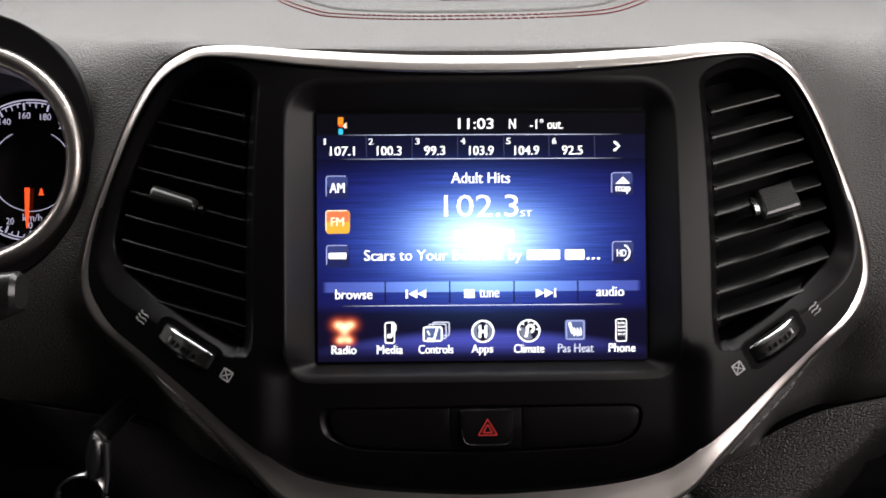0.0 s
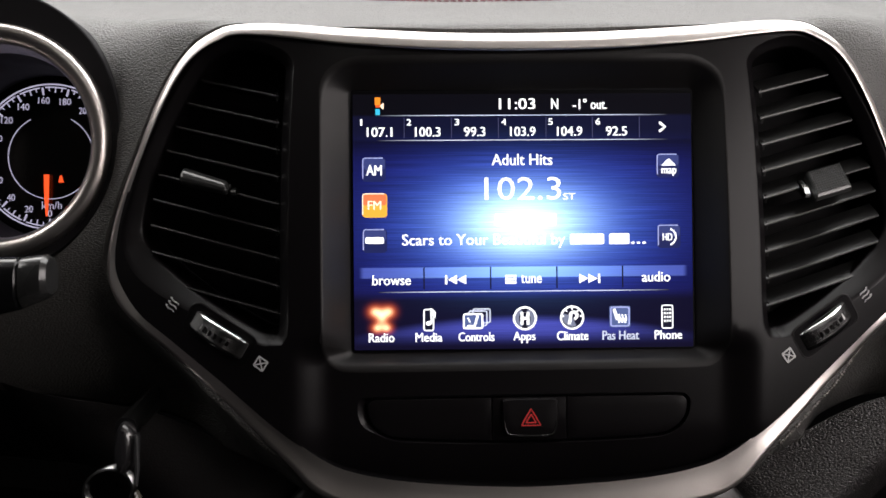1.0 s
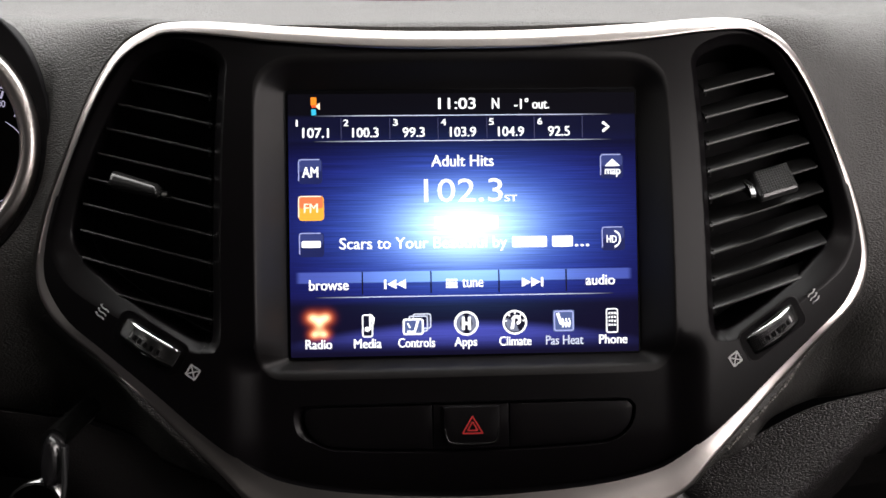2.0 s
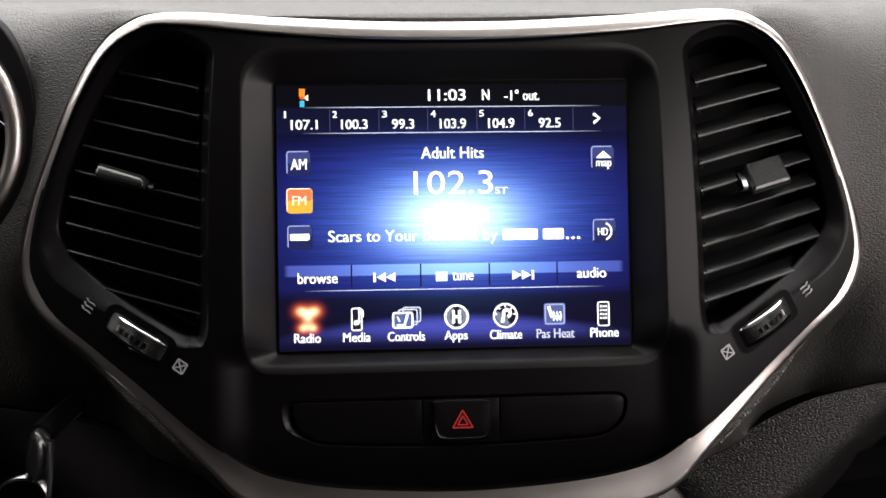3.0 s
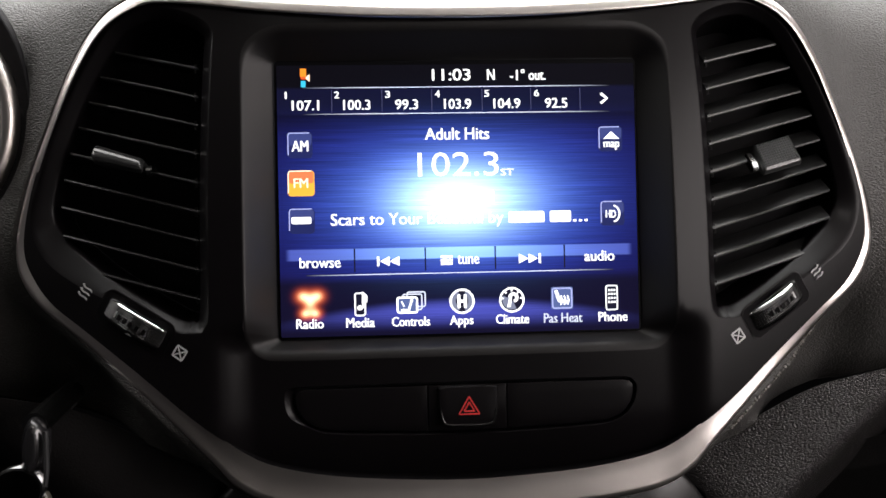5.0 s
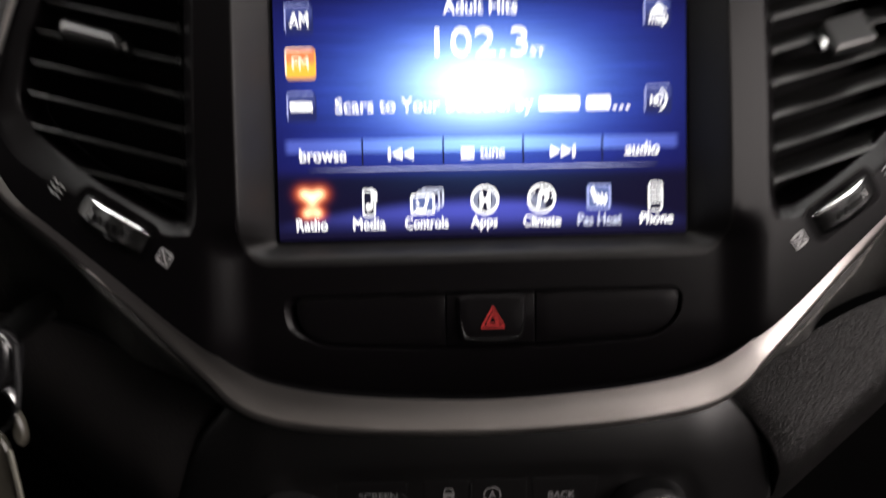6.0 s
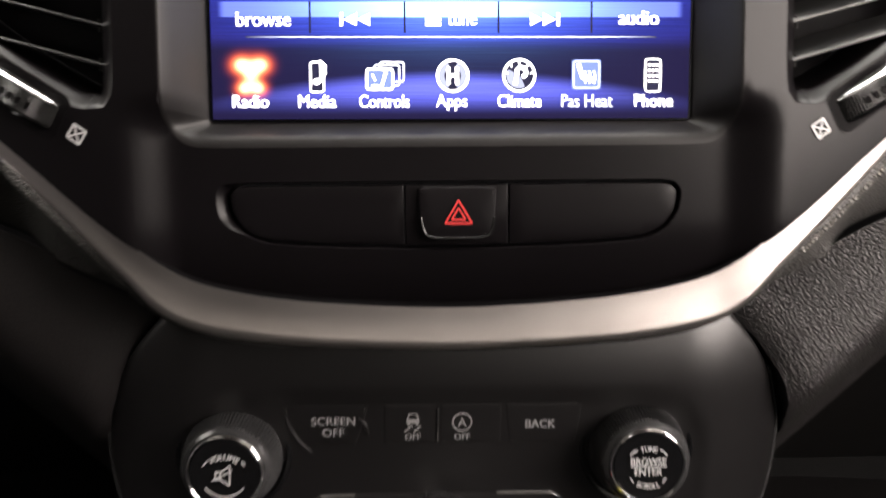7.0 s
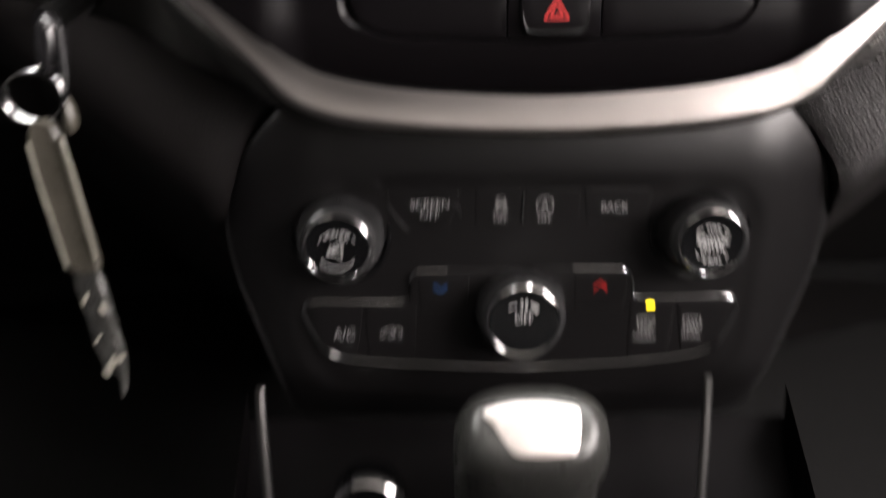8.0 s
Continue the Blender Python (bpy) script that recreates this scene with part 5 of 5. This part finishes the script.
dial = part("dial_face", turned([(0.0505, 0.003), (0.0505, 0.0), (0.001, 0.0)], gx, gy, gz, 64), GLOSS_BLACK, cluster)
on_dial = lambda x, z: gy - 0.0004
angle = lambda kmh: 181 + kmh / 20 * 21.5
spot = lambda kmh, r: (gx + r * math.sin(radians(angle(kmh))), gz + r * math.cos(radians(angle(kmh))))
part("dial_ring", flat_shape([stroke(arc(gx, gz, 0.0450, 150, 420, 60), 0.0009)], on_dial), GAUGE_LIGHT, dial, smooth=0)
part("dial_ring", flat_shape([stroke(arc(gx, gz, 0.0262, 28, 332, 60), 0.0005)], on_dial), GAUGE_LIGHT, dial, smooth=0)
for v in range(0, 220, 20):
    w = 0.0048 if v < 100 else 0.0070
    w = 0.0026 if v == 0 else w
    px, pz = spot(v, 0.0352)
    part("numeral", writing(str(v), px - w / 2, px + w / 2, pz - 0.0021, pz + 0.0021, on_dial, thick=0.00005), GAUGE_LIGHT, dial, smooth=0)
for v in range(0, 205, 5):
    r0 = 0.0386 if v % 20 == 0 else 0.0398 if v % 10 == 0 else 0.0408
    part("tick", flat_shape([stroke([spot(v, r0), spot(v, 0.0432)], 0.0011 if v % 20 == 0 else 0.0006)], on_dial), GAUGE_LIGHT, dial, smooth=0)
for v in range(0, 200, 20):
    part("dial_ring", flat_shape([stroke([spot(v + 2 + 16 * k / 6, 0.0432) for k in range(7)], 0.0008)], on_dial), GAUGE_LIGHT, dial, smooth=0)
part("unit", writing("km/h", gx - 0.0055, gx + 0.0067, 0.0125, 0.0172, on_dial), GAUGE_LIGHT, dial, smooth=0)
part("needle", raised([(-0.2834, 0.0337), (-0.2802, 0.0337), (-0.2806, 0.018), (-0.2812, 0.0080), (-0.2822, 0.0080), (-0.2830, 0.018)], lambda x, z: gy - 0.004, ((0, 0.001), (0.0002, 0.0))), ORANGE_LIGHT, cluster, "lit orange needle", smooth=0)
bell_shape = mm([(-275.6, 29.0), (-272.2, 29.0), (-272.9, 30.6), (-273.2, 32.6), (-273.9, 33.6), (-274.6, 32.6), (-274.9, 30.6)])
part("warning_lamp", flat_shape([bell_shape], on_dial), ORANGE_LIGHT, dial, "lit red belt warning", smooth=0)

# ---- wiper stalk ----
stalk = thing("wiper_stalk", -0.26, -0.055, -0.03, "black wiper stalk with a grey end cap", "control stalk")


def lozenge(x, y, z, h, d, n=16):
    return [(x, y + d * math.copysign(abs(math.cos(2 * math.pi * k / n)) ** 0.7, math.cos(2 * math.pi * k / n)), z + h * math.copysign(abs(math.sin(2 * math.pi * k / n)) ** 0.7, math.sin(2 * math.pi * k / n))) for k in range(n)]


part("stalk_body", rings([lozenge(-0.40, 0.0, -0.03, 0.010, 0.009), lozenge(-0.33, -0.03, -0.032, 0.012, 0.010), lozenge(-0.262, -0.05, -0.033, 0.0155, 0.012), lozenge(-0.2265, -0.058, -0.029, 0.0115, 0.0105), lozenge(-0.2255, -0.058, -0.029, 0.0105, 0.0095)], True, True), GLOSS_BLACK, stalk)
part("end_cap", rings([lozenge(-0.2252, -0.058, -0.0286, 0.0105, 0.010), lozenge(-0.2245, -0.058, -0.0284, 0.0112, 0.0106), lozenge(-0.2150, -0.060, -0.0262, 0.0098, 0.0096), lozenge(-0.2128, -0.0602, -0.0258, 0.0078, 0.0078)], True, True), TAB_BLACK, stalk, "satin grey end cap")

# ---- bunch of keys in the ignition ----
keys = thing("key_bunch", -0.204, -0.008, -0.13, "ignition key on a steel ring with a worn plastic tag", "keys")
lean = lambda x, z: (x, z)
loops = []
for dr, dy in ((0.0006, -0.0013), (0.0007, -0.0008), (0.0007, 0.0008), (0.0006, 0.0013), (-0.0006, 0.0013), (-0.0007, 0.0008), (-0.0007, -0.0008), (-0.0006, -0.0013), (0.0006, -0.0013)):
    loops.append([(-0.2035 + (0.0108 + dr) * math.sin(a) + 0.6 * dy, -0.008 + 0.003 * math.sin(a) + dy, -0.1305 + (0.0102 + dr) * math.cos(a) + 0.5 * dy) for a in [2 * math.pi * k / 40 for k in range(40)]])
part("key_ring", rings(loops), DARK_CHROME, keys, "bright steel split ring")
fob = [(-0.1975, -0.098), (-0.1935, -0.1005), (-0.1912, -0.106), (-0.1915, -0.116), (-0.1945, -0.1225), (-0.1985, -0.1245), (-0.2020, -0.1215), (-0.2030, -0.112), (-0.2010, -0.102)]
part("key_head", raised([(p.x, p.y) for p in spline(fob, 4)], lambda x, z: -0.008, ((0.0, 0.009), (0, 0.004), (0.0006, 0.0016), (0.0018, -0.0004), (0.0034, -0.0018), (0.0048, -0.0022))), KEY_GLOSS, keys, "glossy black key head")
part("key_shank", tube([(-0.197, -0.004, -0.102), (-0.196, 0.02, -0.098), (-0.196, 0.05, -0.094)], 0.006, 10), DARK_CHROME, keys)
part("strap", raised([(-0.1912, -0.104), (-0.1892, -0.104), (-0.1888, -0.121), (-0.1898, -0.129), (-0.1912, -0.128)], lambda x, z: -0.011, ((0.0, 0.002), (0, 0.0006), (0.0003, 0.0001), (0.0007, -0.0002))), GRIP_BLACK, keys)
part("tassel", raised([(p.x, p.y) for p in spline([(-0.1905, -0.131), (-0.1880, -0.134), (-0.1868, -0.141), (-0.1885, -0.1452), (-0.1915, -0.1442), (-0.1925, -0.139)], 4)], lambda x, z: -0.012, ((0.001, 0.005), (0, 0.003), (0.0006, 0.0), (0.0018, -0.001))), GREY_TAG, keys, "frayed pale knot")
tag_a = [(-0.2072, -0.1440), (-0.2010, -0.1392), (-0.1948, -0.1440), (-0.1898, -0.168), (-0.1838, -0.1985), (-0.1858, -0.203), (-0.1962, -0.2025), (-0.2006, -0.185), (-0.2056, -0.160)]
part("tag", raised([(p.x, p.y) for p in spline(tag_a, 3)], lambda x, z: -0.012, ((0.0005, 0.005), (0, 0.004), (0.0003, 0.001), (0.0016, 0.0), (0.004, 0.0004))), GREY_TAG, keys, "worn translucent plastic tag")
tag_b = [(-0.1958, -0.2035), (-0.1850, -0.2035), (-0.1808, -0.222), (-0.1776, -0.240), (-0.1774, -0.2475), (-0.1782, -0.2585), (-0.1808, -0.2580), (-0.1815, -0.2490), (-0.1850, -0.2490), (-0.1890, -0.2390), (-0.1925, -0.222)]
part("tag_sleeve", raised([(p.x, p.y) for p in spline(tag_b, 3)], lambda x, z: -0.011, ((0.0005, 0.004), (0, 0.003), (0.0003, 0.001), (0.0014, 0.0))), SLEEVE, keys, "dark clear sleeve of the tag")
# lit edges of the tag, put in as pale bars
part("tag_edge", tube([(-0.1934, -0.0128, -0.146), (-0.1892, -0.0128, -0.168), (-0.1844, -0.0128, -0.1965)], 0.0011, 6), TAG_GLINT, keys)
part("tag_edge", tube([(-0.2066, -0.0128, -0.148), (-0.2046, -0.0128, -0.162), (-0.1998, -0.0128, -0.185), (-0.1966, -0.0128, -0.2)], 0.0008, 6), TAG_GLINT, keys)
# folds of the clear sleeve, their glints put in as pale lumps
for x, z, r, turn in ((-0.1915, -0.2150, 0.0019, 20), (-0.1842, -0.2190, 0.0017, -30), (-0.1880, -0.2330, 0.0014, 50), (-0.1830, -0.2440, 0.0024, 10), (-0.1796, -0.2420, 0.0018, 70), (-0.1852, -0.2475, 0.0016, -40)):
    fold = turned([(r, 0.0016), (r, 0.0), (r * 0.7, -0.0011), (r * 0.25, -0.0016)], x, -0.0112, z, 8)
    bmesh.ops.scale(fold, verts=fold.verts, vec=(0.7, 1, 1.5), space=Matrix.Translation((-x, 0.0112, -z)))
    bmesh.ops.rotate(fold, verts=fold.verts, cent=(x, -0.0112, z), matrix=Matrix.Rotation(radians(turn), 3, "Y"))
    part("sleeve_fold", fold, TAG_GLINT, keys)

# ---- console, rails and shifter ----
console = thing("centre_console", 0, 0.05, -0.35, "black centre console with silver side rails", "console")
floor_y = []
for y, z in ((0.085, -0.318), (0.08, -0.335), (0.06, -0.352), (0.0, -0.385), (-0.1, -0.43), (-0.35, -0.54)):
    floor_y.append([(x, y, z) for x in [-0.145 + 0.29 * k / 12 for k in range(13)]])
part("console_top", rings(floor_y, closed=False), CONSOLE_BLACK, console)
for s in (-1, 1):
    part("console_side", rings([[(s * 0.145, y, z) for y, z in ((0.085, -0.30), (0.0, -0.36), (-0.35, -0.52))], [(s * 0.15, y, z) for y, z in ((0.085, -0.62), (0.0, -0.68), (-0.35, -0.84))]], closed=False), CONSOLE_BLACK, console)
part("silver_rail", tube([(-0.1320, 0.05, -0.2835), (-0.1312, 0.046, -0.305), (-0.1290, 0.040, -0.345), (-0.126, 0.0, -0.38)], 0.0027, 10), RAIL_SILVER, console, "satin silver rail")
part("silver_rail", tube([(0.0915, 0.05, -0.2790), (0.0912, 0.046, -0.305), (0.0900, 0.040, -0.347), (0.089, 0.0, -0.38)], 0.0024, 10), RAIL_SILVER, console, "satin silver rail")
knob_body = part("mode_knob", turned([(0.019, 0.02), (0.019, 0.004), (0.018, 0.001), (0.0165, 0.0), (0.001, 0.0006)], -0.0785, 0.03, -0.343, 48), GLOSS_BLACK, console, "mode knob with a chrome ring")
ring = turned([(0.0196, 0.006), (0.0196, 0.002), (0.0188, -0.0010), (0.0172, -0.0020), (0.0160, -0.0014), (0.0152, 0.001)], -0.0785, 0.03, -0.343, 32)
part("bright_ring", ring, CHROME, knob_body, smooth=8)

shifter = thing("gear_shifter", 0, -0.02, -0.33, "dark gear shifter with a bright metal top plate", "gear shifter")


def slab(y, z, w, d, r=0.8, n=28):
    return [(w * math.copysign(abs(math.cos(2 * math.pi * k / n)) ** r, math.cos(2 * math.pi * k / n)) - 0.003, y + d * math.copysign(abs(math.sin(2 * math.pi * k / n)) ** r, math.sin(2 * math.pi * k / n)), z) for k in range(n)]


def tilted(depth, w, d, r=0.75, n=28):
    """A loop parallel to the grip's sloping top, the given depth below it."""
    out = []
    for k in range(n):
        u, v = math.cos(2 * math.pi * k / n), math.sin(2 * math.pi * k / n)
        u, v = w * math.copysign(abs(u) ** r, u), d * math.copysign(abs(v) ** r, v)
        out.append((u - 0.003, -0.0275 + 0.69 * v + 0.724 * depth, -0.2665 + 0.724 * v - 0.69 * depth))
    return out


part("grip", rings([slab(0.04, -0.44, 0.030, 0.022), slab(0.03, -0.37, 0.031, 0.025), tilted(0.045, 0.034, 0.027), tilted(0.026, 0.0345, 0.025), tilted(0.013, 0.033, 0.0215), tilted(0.006, 0.030, 0.0185), tilted(0.002, 0.0262, 0.0155), tilted(0.0008, 0.021, 0.011)], False, True), SHIFTER_GREY, shifter, smooth=70)
plate = [(-0.0262, -0.2635), (-0.015, -0.2598), (-0.0045, -0.2588), (0.0065, -0.2598), (0.0160, -0.2630), (0.0158, -0.2740), (0.0135, -0.2815), (0.0075, -0.2836), (-0.0045, -0.2840), (-0.0125, -0.2830), (-0.0170, -0.2780), (-0.0215, -0.2700)]
part("top_plate", raised([(p.x, -0.2590 + (p.y + 0.2590) * 0.7) for p in spline(plate, 3)], lambda x, z: -0.037 + 0.95 * (z + 0.2765), ((0.0006, 0.008), (0, 0.003), (0.0004, 0.0004), (0.0012, 0.0))), SILVER, shifter, "bright silver top plate")

# ---- tray lid on top of the dashboard ----
tray = thing("dash_tray", 0, 0.12, 0.142, "stitched soft lid of the tray on the dashboard top", "tray lid")


def top_at(x, y):
    """A point on the level top of the pad."""
    p = skin_point(x, TOP + 0.3)
    return (x, y, p.z - (p.y - y) * math.tan(radians(20)))


rim = spline([(-0.150, 0.30), (-0.134, 0.226), (-0.107, 0.166), (-0.085, 0.132), (-0.047, 0.113), (0.006, 0.1115), (0.061, 0.122), (0.096, 0.149), (0.124, 0.19), (0.148, 0.24), (0.160, 0.30)], 8, False)
for off, mat, r in ((0.0, RED_THREAD, 0.0005), (0.017, RED_THREAD, 0.0005)):
    pts = [Vector(top_at(p.x, p.y + off)) + Vector((0, 0, 0.0004)) for p in rim]
    step = []
    for a, b in zip(pts, pts[1:]):
        step += [a.lerp(b, k / 3) for k in range(3)]
    seam = bmesh.new()
    for k in range(0, len(step) - 2, 2):
        seam = join(seam, tube([step[k], step[k].lerp(step[k + 1], 0.5) + Vector((0, 0, 0.0003)), step[k + 1].lerp(step[k + 2], 0.5)], r, 5))
    part("seam", seam, mat, tray, "red stitching")
lid = []
for s, up in ((0.036, 0.0), (0.037, 0.0015), (0.041, 0.0022)):
    lid.append([Vector(top_at(p.x * (1 - s * 1.6), p.y + s)) + Vector((0, 0, up)) for p in rim])
lid.append([Vector(top_at(p.x * 0.8, 0.36)) + Vector((0, 0, 0.0022)) for p in rim])
part("lid", rings(lid, closed=False), SOFT_PAD, tray)
slot = [(-0.0148, 0.205), (0.0292, 0.207), (0.031, 0.26), (-0.0143, 0.26)]
pocket = bmesh.new()
loops = [[Vector(top_at(x, y)) + Vector((0, 0, up)) for x, y in slot] for up in (0.0015, 0.0045)]
part("slot_cover", rings(loops, True, True, bm=pocket), BLACK_PLASTIC, tray, "black slot in the tray lid")

# ---- stitches along the passenger side of the pad, beside the silver surround ----
seam_line = [(p.x, p.y) for p in spline(TRIM_OUTER, 8)]
lower = [p for p in inset(seam_line, -0.0024) if p[0] > 0.115 and -0.115 < p[1] < -0.035]
seam = bmesh.new()
for a, b in zip(lower[::1], lower[1::1]):
    if math.hypot(a[0] - b[0], a[1] - b[1]) < 0.01:
        for u in (0.0, 0.5):
            p, q = Vector(a).lerp(Vector(b), u), Vector(a).lerp(Vector(b), u + 0.34)
            seam = join(seam, tube([(p.x, skin_y(p.x, p.y) + tuck(p.x, p.y) - 0.0001, p.y), (q.x + 0.0006, skin_y(q.x, q.y) + tuck(q.x, q.y) - 0.0006, q.y - 0.0004)], 0.0007, 5))
if len(seam.verts):
    part("stitching", seam, BLACK_THREAD, dashboard)

# ---- the closed cabin round the camera ----


def slab_box(name, x0, x1, y0, y1, z0, z1, mat, label, kind="structure"):
    bm = bmesh.new()
    bmesh.ops.create_cube(bm, size=1)
    for v in bm.verts:
        v.co = ((x0 + x1) / 2 + v.co.x * (x1 - x0), (y0 + y1) / 2 + v.co.y * (y1 - y0), (z0 + z1) / 2 + v.co.z * (z1 - z0))
    bmesh.ops.bevel(bm, geom=bm.edges[:], offset=0.01, segments=2, affect="EDGES")
    mesh = bpy.data.meshes.new(name)
    bm.to_mesh(mesh)
    bm.free()
    mesh.materials.append(mat)
    return tagged(new(name, mesh), label, "car interior", kind=kind)


slab_box("floor", -0.80, 0.80, -1.7, 0.75, 0.30, 0.36, CARPET, "black carpet on the cabin floor")
slab_box("ceiling", -0.80, 0.80, -1.7, -0.12, 1.62, 1.68, HEADLINER, "pale cloth headliner of the roof")
slab_box("wall_back", -0.80, 0.80, -1.76, -1.70, 0.30, 1.10, CARPET, "dark back wall of the cabin")
# unseen; closes the rear window's left half so only the right gives light
slab_box("wall_back", -0.80, -0.05, -1.76, -1.70, 1.10, 1.68, CARPET, "unseen dark panel blocking the driver's half of the rear window")
slab_box("wall_front", -0.80, 0.80, 0.75, 0.80, 0.30, 1.20, BLACK_PLASTIC, "dark bulkhead below the windscreen")
for s in (-1, 1):
    side = "wall_left" if s < 0 else "wall_right"
    a, b = sorted((s * 0.80, s * 0.86))
    slab_box(side, a, b, -1.76, 0.80, 0.30, 1.20 if s < 0 else 1.04, BLACK_PLASTIC, "dark door panel below the side window")
# unseen panel over the side window, added to block light from the driver's side
slab_box("wall_left", -0.86, -0.80, -1.76, -0.42, 1.20, 1.68, CARPET, "unseen dark panel added to block light on the driver's side")

# unseen overhead console, added to carry the two overhead lamps
overhead = new("added_overhead_console")
overhead.matrix_basis = pose(0, -0.44, 1.61)
tagged(overhead, "unseen pale overhead console, added with two glowing lenses", "overhead console")
PLACE[overhead] = Vector((0, 0, 0))
shell = raised(rounded(-0.36, 0.36, -0.07, 0.07, (0.03,) * 4, 5), lambda x, z: 0.0, ((0, 0.0), (0.002, -0.012), (0.008, -0.016)))
for v in shell.verts:
    v.co = Vector((v.co.x, v.co.z, v.co.y + 0.018))
part("console_shell", shell, HEADLINER, overhead)
for s in (-1, 1):
    lens = bmesh.new()
    bmesh.ops.create_cube(lens, size=1)
    for v in lens.verts:
        v.co = Vector((s * 0.26 + v.co.x * 0.14, v.co.y * 0.08, v.co.z * 0.002 + 0.001))
    part("lamp_lens", lens, WHITE_LIGHT, overhead, "glowing lens of an added overhead lamp")
